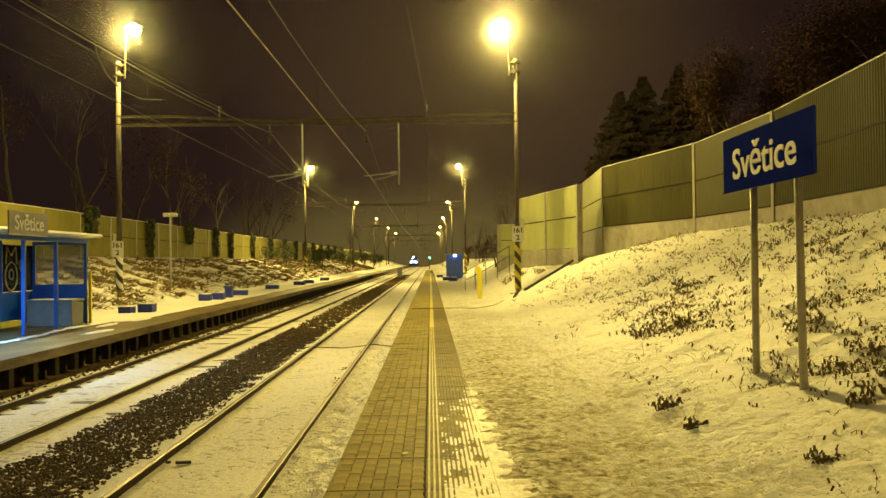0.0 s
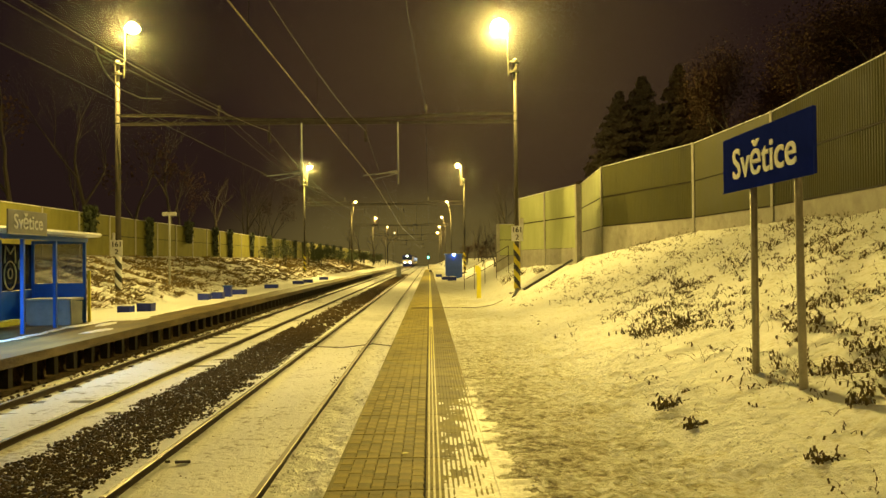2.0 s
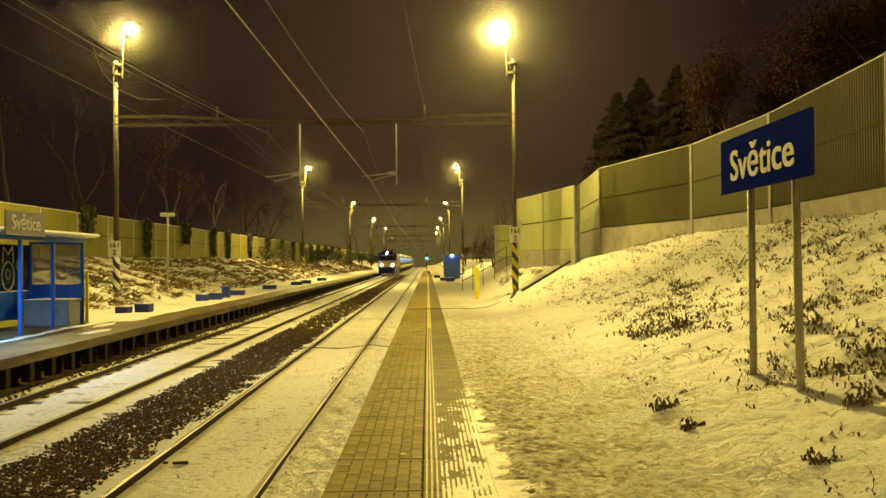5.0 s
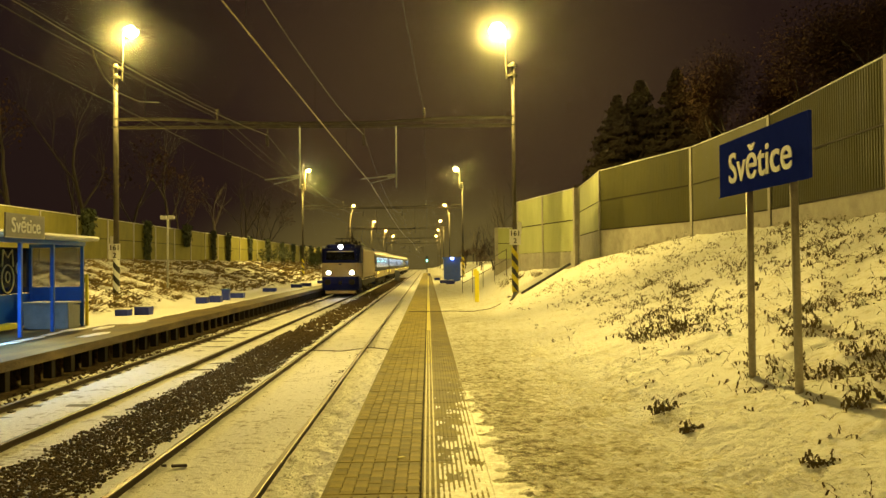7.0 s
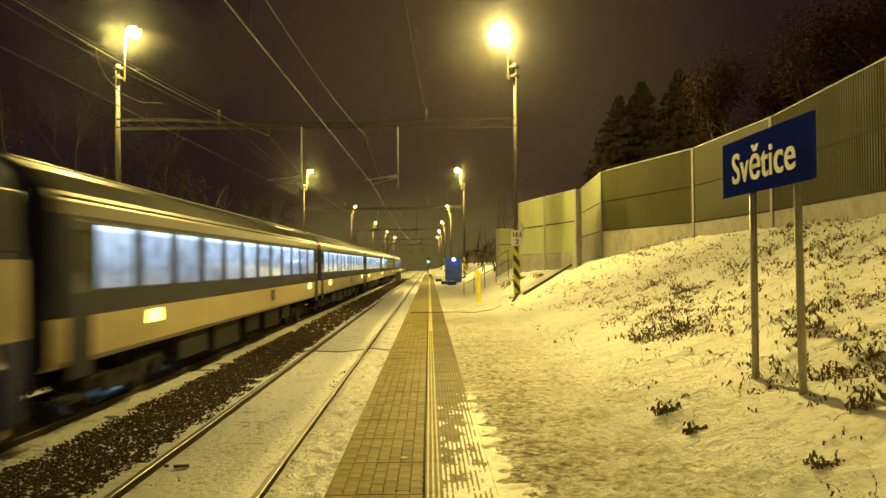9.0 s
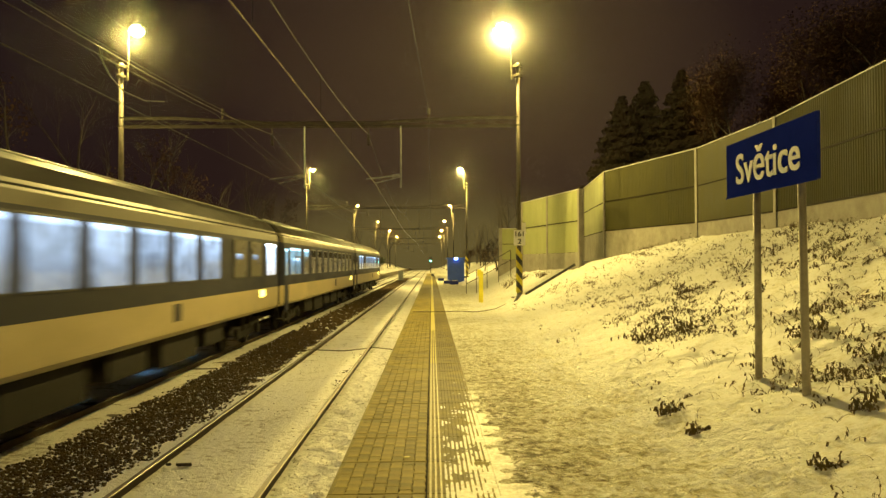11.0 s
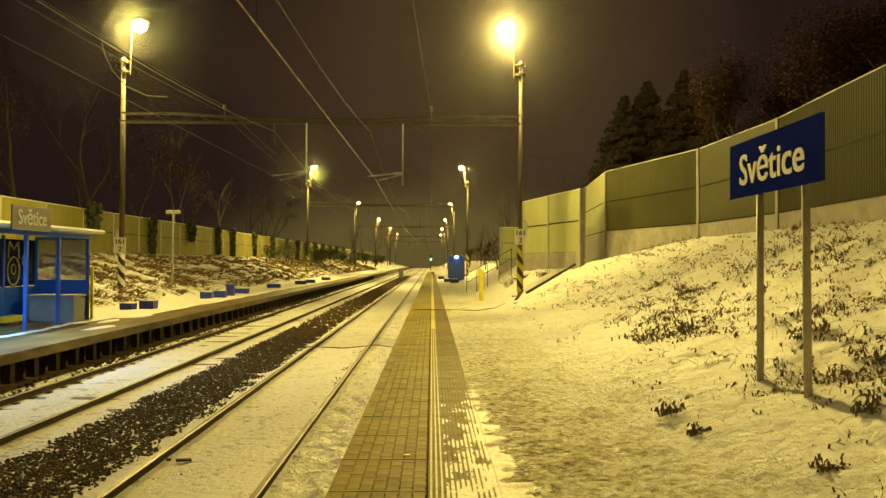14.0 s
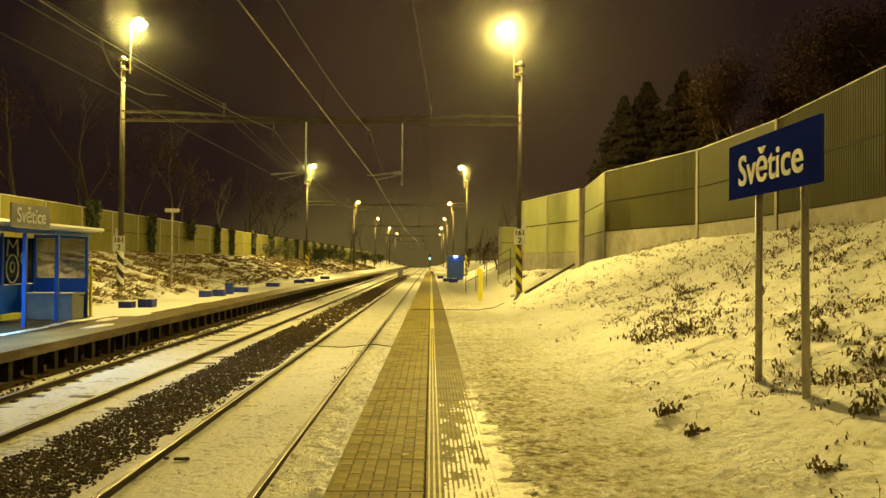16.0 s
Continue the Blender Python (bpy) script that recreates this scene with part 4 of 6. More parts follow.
# ---- things along the far platform ----
def build_planter(x, y, w, h, kind_name="planter"):
    p = thing(kind_name, "low blue concrete planter half buried in snow", "planter", pose(x, y, 0), "blue planters on the far platform")
    bm = bmesh.new()
    prism(bm, ((-0.24, 0), (0.24, 0), (0.28, h), (-0.28, h)), [lambda u, v, k=k: (k, u, v) for k in (-w / 2, w / 2)])
    part("trough", bm, PLANTER_BLUE, p)
    bm = bmesh.new()
    bmesh.ops.create_icosphere(bm, subdivisions=2, radius=1, matrix=Matrix.LocRotScale((0.05, 0, h), None, (w * 0.42, 0.2, 0.05)))
    part("snow_fill", bm, SNOW, p, smooth=True)
    return p


for px, py, w, h in ((-10.65, 28.9, 0.42, 0.27), (-10.15, 29.5, 0.5, 0.33), (-10.45, 38.2, 0.5, 0.32), (-10.1, 39.3, 0.5, 0.34), (-10.2, 44.0, 0.75, 0.3), (-10.2, 53.0, 0.8, 0.3), (-9.9, 62.0, 0.8, 0.3), (-9.8, 66.0, 0.8, 0.3), (-9.8, 76.0, 0.8, 0.3)):
    build_planter(px, py, w, h)
litter = thing("litter_bin", "square blue litter bin on the far platform", "bin", pose(-10.1, 41.2, 0))
part("bin_body", boxed(-0.18, 0.18, -0.18, 0.18, 0, 0.56, 0.02), PLANTER_BLUE, litter)
part("bin_rim", boxed(-0.2, 0.2, -0.2, 0.2, 0.55, 0.6, 0.01), BLUE, litter)

speaker = thing("speaker_post", "slim grey post with a pair of loudspeakers", "post", pose(-12.3, 39.0, 0.3))
part("pole", rod(bmesh.new(), (0, 0, -0.2), (0, 0, 3.75), 0.05, 0.045, 10), GALVANISED, speaker)
for s in (-1, 1):
    part("loudspeaker", boxed(s * 0.04, s * 0.32, -0.12, 0.12, 3.68, 3.86, 0.03), GALVANISED, speaker)


# ---- things along the near platform ----
cabin = thing("platform_cabin", "small blue sheet-metal platform shelter with a lamp over its door", "shelter", pose(2.2, 75.0, 0))
part("cabin_body", boxed(-0.75, 0.75, -0.9, 0.9, 0.0, 2.2, 0.02), CABIN_BLUE, cabin)
part("cabin_roof", boxed(-0.85, 0.85, -1.0, 1.0, 2.2, 2.32, 0.02), CABIN_BLUE, cabin)
part("cabin_door", boxed(-0.1, 0.6, -0.93, -0.9, 0.08, 1.9, 0.01), CABIN_BLUE, cabin)
part("cabin_lamp", boxed(-0.12, 0.12, -1.04, -1.0, 2.16, 2.3, 0.01), SHELTER_TUBE, cabin, "small cold lamp")
for px, py, w, h in ((1.85, 68.0, 0.7, 0.36), (1.35, 72.0, 0.6, 0.3), (0.95, 84.0, 0.6, 0.3)):
    build_planter(px, py, w, h)["label"] = "low blue concrete planter beside the trodden path"

marker = thing("yellow_post", "bright yellow flat marker post in the snow", "post", pose(2.2, 36.8, 0.0))
part("post_plate", boxed(-0.1, 0.1, -0.05, 0.05, -0.1, 1.42, 0.015), YELLOW, marker)
part("post_cap", boxed(-0.16, 0.02, -0.06, 0.06, 1.2, 1.5, 0.015), YELLOW, marker)


def build_railing():
    r = thing("handrail", "thin steel handrail up the snowy stairs", "railing")
    pts = [(2.0, 47.5, 0.1), (2.5, 46.0, 0.42), (3.0, 44.5, 0.75), (3.5, 43.0, 1.1), (4.0, 41.5, 1.45)]
    for x, y, z in pts:
        part("baluster", rod(bmesh.new(), (x, y, z - 0.3), (x, y, z + 1.0), 0.022, seg=6), MAST_STEEL, r)
    for h in (1.0, 0.5):
        for a, b in zip(pts, pts[1:]):
            part("rail", rod(bmesh.new(), (a[0], a[1], a[2] + h), (b[0], b[1], b[2] + h), 0.02, seg=6), MAST_STEEL, r)


build_railing()


# ---- train ----
def wheelset(parent, y, r=0.46):
    for s in (-1, 1):
        bm = rod(bmesh.new(), (s * 0.68, y, r), (s * 0.82, y, r), r, seg=20)
        rod(bm, (s * 0.80, y, r), (s * 0.86, y, r), r * 0.4, seg=12)
        part("wheel", bm, UNDERFRAME, parent)


def build_bogie(parent, y, base, r, label="grimy bogie"):
    bm = bmesh.new()
    for s in (-1, 1):
        prism(bm, ((-base / 2 - 0.55, 0.45), (-base / 2, 0.38), (-0.5, 0.30), (0.5, 0.30), (base / 2, 0.38), (base / 2 + 0.55, 0.45), (base / 2 + 0.5, 0.72), (0.6, 0.62), (-0.6, 0.62), (-base / 2 - 0.5, 0.72)), [lambda u, v, k=k: (k, y + u, v) for k in (s * 0.98, s * 1.12)])
        for dy in (-base / 2, base / 2):
            rod(bm, (s * 1.12, y + dy, r), (s * 1.22, y + dy, r), 0.16, seg=10)
        for dy in (-0.35, 0.35):
            rod(bm, (s * 1.05, y + dy, 0.5), (s * 1.05, y + dy, 1.0), 0.13, seg=10)
    box(bm, -1.0, 1.0, y - 0.35, y + 0.35, 0.45, 0.8)
    b = part("bogie", bm, UNDERFRAME, parent, label)
    for dy in (-base / 2, base / 2):
        wheelset(b, y + dy, r)


def body_shell(parent, name, length, profile, y0, nose, mats, label=""):
    """A hull from a half profile [(x, z, material)] mirrored; nose: stations (y, widen, lower)."""
    full = [(x, z) for x, z, _ in profile] + [(-x, z) for x, z, _ in reversed(profile)]
    mi = [m for _, _, m in profile]
    idx = mi[:-1] + [mi[-1]] + list(reversed(mi[:-1]))
    bm = bmesh.new()
    rings = []
    for y, w in nose:
        rings.append([bm.verts.new((x * w, y, z)) for x, z in full])
    n = len(full)
    for a, b in zip(rings, rings[1:]):
        for i in range(n - 1):
            bm.faces.new((a[i], a[i + 1], b[i + 1], b[i])).material_index = idx[i]
        bm.faces.new((a[n - 1], a[0], b[0], b[n - 1])).material_index = idx[0]
    bm.faces.new(rings[0]).material_index = 1
    bm.faces.new(list(reversed(rings[-1]))).material_index = 1
    bmesh.ops.recalc_face_normals(bm, faces=bm.faces)
    return part(name, bm, mats, parent, label)


COACH_PROFILE = [(1.30, 0.92, 0), (1.41, 1.02, 0), (1.42, 1.62, 1), (1.42, 3.06, 3), (1.41, 3.24, 3), (1.34, 3.38, 2), (1.10, 3.66, 2), (0.72, 3.84, 2), (0.3, 3.91, 2)]


def pane(coach, s, y, z0, z1, w, mat, frame_mat, name="window"):
    """A flush window: dark rubber frame and a pane just behind it."""
    x = s * 1.42
    bm = bmesh.new()
    box(bm, x - 0.01, x + s * 0.014, y - w / 2 - 0.035, y + w / 2 + 0.035, z0 - 0.035, z1 + 0.035, 0.006)
    win = part(name, bm, frame_mat, coach)
    part("pane", boxed(x + s * 0.004, x + s * 0.019, y - w / 2, y + w / 2, z0, z1), mat, win)
    return win


def build_coach(style, label, n=26.1, kitchen=False):
    """A passenger coach 26.4 m over buffers; its front end at y = 0, rails at z = 0."""
    c = thing("passenger_coach", label, "coach", None, "coaches of the train")
    body_shell(c, "body", n, COACH_PROFILE, 0, [(0.15, 0.94), (0.45, 1.0), (n - 0.3, 1.0), (n, 0.94)], [BODY_PALE, BODY_BAND, ROOF_GREY, STRIPE_AND_GLEAM])
    bm = bmesh.new()
    for s in (-1, 1):
        rod(bm, (s * 1.38, 0.3, 3.30), (s * 1.38, n - 0.2, 3.30), 0.02, seg=6)
    part("rain_strip", bm, ROOF_GREY, c)
    # pale ribs added to paint in the gleam along the roof crest
    for s in (-1, 1):
        part("roof_gleam_rib", rod(bmesh.new(), (s * 0.72, 0.4, 3.85), (s * 0.72, n - 0.3, 3.85), 0.02, seg=6), STRIPE_AND_GLEAM, c)
    for i in range(4):
        part("roof_vent", boxed(-0.35, 0.35, 4 + i * 5.6, 5.4 + i * 5.6, 3.88, 3.98, 0.03), ROOF_GREY, c)
    for s in (-1, 1):
        if style == "saloon":
            ys = [2.25 + 1.94 * i for i in range(12)]
            if kitchen:
                ys[9:] = [20.6, 22.5, 24.6]
            for k, y in enumerate(ys):
                if kitchen and k > 8:
                    w = pane(c, s, y, 2.0, 2.95, 1.38, WINDOW_WHITE if k == 11 else FROSTED_REFLECTING, BLACK)
                    if k < 11:
                        part("lit_gap", boxed(s * 1.42, s * 1.443, y - 0.5, y + 0.15, 2.46, 2.60), WINDOW_BRIGHT, w, "strip of light over a blind")
                    continue
                pane(c, s, y, 2.0, 2.95, 1.46, WINDOW_BRIGHT, BLACK)
        else:
            ys = [3.4 + 1.95 * i for i in range(11 if n > 25 else 10)]
            for k, y in enumerate(ys):
                lit = (k * 5 + (0 if style == "sleeper" else 2)) % 7 in ((1, 4) if style == "sleeper" else (0, 1, 2, 3, 4, 6))
                w = pane(c, s, y, 1.98, 2.90, 1.12, (WINDOW_DIM if lit else GLASS_DARK) if style != "sleeper" else GLASS_DARK if k > 1 else WINDOW_TEAL, GALVANISED if style == "sleeper" else BLACK)
                if style == "sleeper":
                    # lower halves painted pale brown, as frosted glass mirroring the snowy bank
                    if k > 0:
                        part("blind", boxed(s * 1.42, s * 1.442, y - 0.55, y + 0.55, 1.99, 2.55), FROSTED_REFLECTING, w, "lower half pane, pale brown painted for frosting and reflected snow")
                    part("transom", boxed(s * 1.42, s * 1.446, y - 0.56, y + 0.56, 2.56, 2.62), GALVANISED, w)
        if style == "sleeper":
            pane(c, s, 2.15, 1.98, 2.90, 0.95, WINDOW_TEAL, GALVANISED)
        for dy in (0.95,) if kitchen else (0.95, n - 0.8):
            d = part("door", boxed(s * 1.395, s * 1.428, dy - 0.38, dy + 0.38, 0.75, 3.0, 0.01), BODY_BAND, c, "narrow boarding door")
            part("door_window", boxed(s * 1.41, s * 1.434, dy - 0.22, dy + 0.22, 1.95, 2.85, 0.01), WINDOW_TEAL if style == "sleeper" and dy < 2 else GLASS_DARK, d)
            part("step", boxed(s * 1.1, s * 1.40, dy - 0.36, dy + 0.36, 0.42, 0.47), UNDERFRAME, d)
        part("route_display", boxed(s * 1.42, s * 1.43, n - 3.1, n - 2.35, 1.38, 1.58), DISPLAY, c, "lit amber route display")
        if style == "saloon":
            part("route_display", boxed(s * 1.42, s * 1.43, 3.75, 4.45, 1.34, 1.56), DISPLAY, c, "lit amber route display")
        part("data_panel", boxed(s * 1.42, s * 1.428, 15.1, 15.55, 1.22, 1.56), BODY_BAND, c)
    for y in (3.6, n - 3.6):
        build_bogie(c, y, 2.5, 0.46)
    for y0, y1, z0 in ((6.2, 8.4, 0.38), (9.0, 11.6, 0.30), (12.4, 14.2, 0.42), (15.0, 17.4, 0.34), (18.0, 19.6, 0.45)):
        for s in (-1, 1):
            part("equipment_box", boxed(s * 0.35, s * 1.22, y0, y1, z0, 0.95, 0.02), UNDERFRAME, c)
    part("centre_sill", boxed(-0.3, 0.3, 1.0, n - 1.0, 0.75, 0.95), UNDERFRAME, c)
    bm = bmesh.new()
    for y in (-0.12, n - 0.05):
        prism(bm, ((-0.62, 1.0), (0.62, 1.0), (0.62, 3.0), (0.45, 3.2), (-0.45, 3.2), (-0.62, 3.0)), [lambda u, v, k=k: (u, k, v) for k in (y, y + 0.33)])
        for s in (-0.87, 0.87):
            rod(bm, (s, y - 0.02, 1.05), (s, y + 0.35, 1.05), 0.16, seg=12)
    part("gangway", bm, BLACK, c, "black rubber gangway and buffers")
    return c


def build_locomotive():
    """A four-axle electric locomotive 18 m long; its leading end at y = 0."""
    c = thing("locomotive", "grey and dark blue electric locomotive with lit headlights", "locomotive")
    n = 18.0
    # hull by side stations: outline in y, z swept across, corners drawn in at the ends
    def hull(name, outline, mat, label="", half=1.49, taper=0.14):
        bm = bmesh.new()
        stations = [(-half, taper), (-half + 0.22, 0.0), (half - 0.22, 0.0), (half, taper)]
        def f(x, inset):
            def g(u, v):
                u2 = u + inset if u < 2 else u - inset if u > n - 2 else u
                k = min(1, max(0, min(u, n - u) / 0.95))
                return (x * (0.90 + 0.10 * k), u2, v)
            return g
        prism(bm, outline, [f(x, i) for x, i in stations])
        return part(name, bm, mat, c, label)
    hull("nose_skirt", ((0.15, 0.42), (0.0, 0.9), (0.0, 1.42), (0.9, 1.42), (0.9, 0.42)), BODY_BLUE, "dark blue nose skirt")
    hull("nose_skirt", ((n - 0.15, 0.42), (n, 0.9), (n, 1.42), (n - 0.9, 1.42), (n - 0.9, 0.42)), BODY_BLUE, "dark blue nose skirt")
    hull("body", ((0.0, 1.424), (0.06, 2.42), (n - 0.06, 2.42), (n, 1.424), (n - 0.95, 1.15), (0.95, 1.15)), LOCO_GREY, "pale grey body side and nose")
    hull("cab_top", ((0.06, 2.424), (0.62, 3.50), (1.2, 3.72), (2.70, 3.72), (2.70, 2.424)), BODY_BLUE, "dark blue cab top", half=1.47)
    hull("cab_top", ((n - 0.06, 2.424), (n - 0.62, 3.50), (n - 1.2, 3.72), (n - 2.70, 3.72), (n - 2.70, 2.424)), BODY_BLUE, "dark blue cab top", half=1.47)
    part("upper_body", boxed(-1.47, 1.47, 2.704, n - 2.704, 2.424, 3.46, 0.01), LOCO_GREY, c)
    bm = bmesh.new()
    prism(bm, ((1.475, 3.464), (1.40, 3.56), (1.12, 3.76), (-1.12, 3.76), (-1.40, 3.56), (-1.475, 3.464)), [lambda u, v, y=y: (u, y, v) for y in (2.704, n - 2.704)])
    part("roof", bm, ROOF_GREY, c, "sooty sloping roof")
    # yellow bars added as the highlight along the roof edge
    for sx in (-1, 1):
        part("roof_gleam_rail", rod(bmesh.new(), (sx * 1.44, 2.8, 3.50), (sx * 1.44, n - 2.8, 3.50), 0.02, seg=6), STRIPE_AND_GLEAM, c)
    for s, e in ((1, 0.0), (-1, n)):
        def w(y):
            return e + s * y
        # windscreen: a slanted dark sheet standing proud of the nose
        bm = bmesh.new()
        for x0, x1 in ((-1.24, 1.24),):
            lo, hi = (0.10, 2.46), (0.56, 3.42)
            v = [bm.verts.new(q) for q in ((x0, w(lo[0] - 0.03 + 0.06), lo[1]), (x1, w(lo[0] - 0.03 + 0.06), lo[1]), (x1 - 0.08, w(hi[0]), hi[1]), (x0 + 0.08, w(hi[0]), hi[1]))]
            f = bm.faces.new(v)
            out = bmesh.ops.extrude_face_region(bm, geom=[f])
            bmesh.ops.translate(bm, vec=(0, -s * 0.07, 0.02), verts=[g for g in out["geom"] if isinstance(g, bmesh.types.BMVert)])
        bmesh.ops.recalc_face_normals(bm, faces=bm.faces)
        ws = part("windscreen", bm, BODY_BLUE, c, "dark blue windscreen surround")
        bm = bmesh.new()
        v = [bm.verts.new(q) for q in ((-1.06, w(0.16), 2.64), (1.06, w(0.16), 2.64), (1.0, w(0.42), 3.20), (-1.0, w(0.42), 3.20))]
        f = bm.faces.new(v)
        out = bmesh.ops.extrude_face_region(bm, geom=[f])
        bmesh.ops.translate(bm, vec=(0, -s * 0.085, 0.02), verts=[g for g in out["geom"] if isinstance(g, bmesh.types.BMVert)])
        bmesh.ops.recalc_face_normals(bm, faces=bm.faces)
        part("windscreen_glass", bm, GLASS_DARK, ws)
        part("sun_visor_band", boxed(-0.98, 0.98, w(0.32), w(0.36), 3.24, 3.29), GALVANISED, ws)
        part("roof_fairing", boxed(-1.05, 1.05, w(0.6), w(2.2), 3.5, 3.82, 0.14), BODY_BLUE, c, "dark blue roof fairing")
        lamps = HEADLIGHT if s == 1 else GLASS_DARK
        for x in (-0.84, 0.84):
            h = part("headlight", rod(bmesh.new(), (x, w(0.09), 1.72), (x, w(-0.03), 1.72), 0.20, 0.19, 18), BLACK, c)
            part("headlight_lens", rod(bmesh.new(), (x, w(-0.02), 1.72), (x, w(-0.05), 1.72), 0.135, 0.125, 18), lamps, h, "bright white headlight lens")
        t = part("top_light", boxed(-0.2, 0.2, w(0.50), w(0.7), 3.46, 3.78, 0.03), BLACK, c)
        part("top_light_lens", rod(bmesh.new(), (0, w(0.51), 3.62), (0, w(0.47), 3.62), 0.125, seg=16), lamps, t, "bright white top lamp")
        part("nose_emblem", boxed(-0.1, 0.1, w(0.04), w(0.0), 2.28, 2.38), BODY_BLUE, c)
        part("snow_plough", boxed(-1.1, 1.1, w(0.12), w(0.5), 0.18, 0.40, 0.03), LOCO_GREY, c, "pale snow plough edge")
        for x in (-0.87, 0.87):
            bm = rod(bmesh.new(), (x, w(0.1), 1.04), (x, w(-0.42), 1.04), 0.11, seg=10)
            rod(bm, (x, w(-0.40), 1.04), (x, w(-0.46), 1.04), 0.23, seg=16)
            part("buffer", bm, UNDERFRAME, c, "black round buffer")
        part("coupling_hook", boxed(-0.1, 0.1, w(0.0), w(-0.3), 0.85, 1.1), UNDERFRAME, c)
        for sx in (-1, 1):
            part("cab_window", boxed(sx * 1.46, sx * 1.486, w(0.62), w(1.35), 2.5, 3.25, 0.02), GLASS_CAB, c)
            part("cab_door", boxed(sx * 1.47, sx * 1.502, w(1.85), w(2.5), 1.2, 2.41, 0.01), LOCO_GREY, c)
            part("cab_door_top", boxed(sx * 1.46, sx * 1.484, w(1.85), w(2.5), 2.43, 3.3, 0.01), BODY_BLUE, c)
            part("grab_rail", rod(bmesh.new(), (sx * 1.53, w(1.74), 1.3), (sx * 1.53, w(1.74), 2.4), 0.018, seg=6), GALVANISED, c)
    for sx in (-1, 1):
        panel = part("side_panel", boxed(sx * 1.44, sx * 1.492, 2.75, n - 2.75, 1.62, 3.42, 0.01), LOCO_GREY, c, "ribbed grey side panel")
        for k in range(16):
            z = 1.70 + k * 0.105
            bm = bmesh.new()
            prism(bm, ((sx * 1.485, z), (sx * 1.525, z + 0.025), (sx * 1.485, z + 0.05)), [lambda u, v, y=y: (u, y, v) for y in (2.85, n - 2.85)])
            part("rib", bm, LOCO_GREY, panel)
        part("sill", boxed(sx * 1.36, sx * 1.478, 1.6, n - 1.6, 0.72, 1.30, 0.02), UNDERFRAME, c, "grimy lower skirt")
    for y in (4.65, n - 4.65):
        build_bogie(c, y, 2.5, 0.62)
    bm = bmesh.new()
    box(bm, -1.2, 1.2, 7.0, 11.0, 0.35, 1.1, 0.05)
    box(bm, -1.1, 1.1, 1.2, n - 1.2, 0.8, 1.12)
    part("transformer_box", bm, UNDERFRAME, c)
    bm = bmesh.new()
    for y0, y1, h in ((4.6, 6.4, 4.05), (7.2, 9.6, 4.12), (10.2, 12.2, 4.02)):
        box(bm, -0.9, 0.9, y0, y1, 3.78, h, 0.06)
    for k in range(6):
        rod(bm, (0.5 * (-1) ** k, 4.4 + k * 1.7, 3.8), (0.5 * (-1) ** k, 4.4 + k * 1.7, 4.3), 0.07, seg=8)
    part("roof_gear", bm, UNDERFRAME, c, "roof boxes and insulators")
    for y, up in ((3.2, False), (14.2, True)):
        bm = bmesh.new()
        if up:
            for s in (-1, 1):
                rod(bm, (s * 0.5, y + 0.9, 4.05), (s * 0.42, y - 0.55, 4.85), 0.025, seg=6)
                rod(bm, (s * 0.42, y - 0.55, 4.85), (s * 0.55, y + 0.55, 5.58), 0.02, seg=6)
            for dy in (-0.15, 0.15):
                rod(bm, (-0.8, y + 0.55 + dy, 5.58), (0.8, y + 0.55 + dy, 5.58), 0.025, seg=6)
        else:
            for s in (-1, 1):
                rod(bm, (s * 0.5, y - 0.9, 4.15), (s * 0.45, y + 1.1, 4.28), 0.025, seg=6)
            rod(bm, (-0.8, y + 1.0, 4.32), (0.8, y + 1.0, 4.32), 0.03, seg=6)
        box(bm, -0.6, 0.6, y - 1.0, y + 1.1, 3.78, 4.0, 0.04)
        part("pantograph", bm, UNDERFRAME, c, "raised pantograph" if up else "folded pantograph")
    return c


LOCO = build_locomotive()
COACHES = [
    build_coach("saloon", "pale grey and slate blue coach with brightly lit saloon windows"),
    build_coach("saloon", "pale grey and slate blue coach with brightly lit saloon windows"),
    build_coach("saloon", "pale grey and slate blue coach with lit windows and half-drawn blinds", kitchen=True),
    build_coach("sleeper", "pale grey and slate blue sleeping coach with mostly dark windows"),
    build_coach("couchette", "last pale grey and slate blue coach with a few lit windows", 25.7),
]


# ---- plants ----
def quad(verts, faces, c, u, v):
    o = len(verts)
    verts += [tuple(c - u - v), tuple(c + u - v), tuple(c + u + v), tuple(c - u + v)]
    faces.append((o, o + 1, o + 2, o + 3))


def stick(verts, faces, a, b, ra, rb, n=3):
    """A tapered twig with n sides."""
    d = (b - a)
    if d.length < 1e-6:
        return
    q = d.to_track_quat("Z", "Y").to_matrix()
    o = len(verts)
    for p, r in ((a, ra), (b, rb)):
        for i in range(n):
            t = 2 * math.pi * i / n
            verts.append(tuple(p + q @ Vector((r * math.cos(t), r * math.sin(t), 0))))
    for i in range(n):
        j = (i + 1) % n
        faces.append((o + i, o + j, o + n + j, o + n + i))


def raw(name, verts, faces, mat, parent=None, label=""):
    me = bpy.data.meshes.new(name)
    me.from_pydata(verts, [], faces)
    me.materials.append(mat)
    ob = new(name, me)
    if parent is not None:
        ob.parent = parent
    return tagged(ob, label)


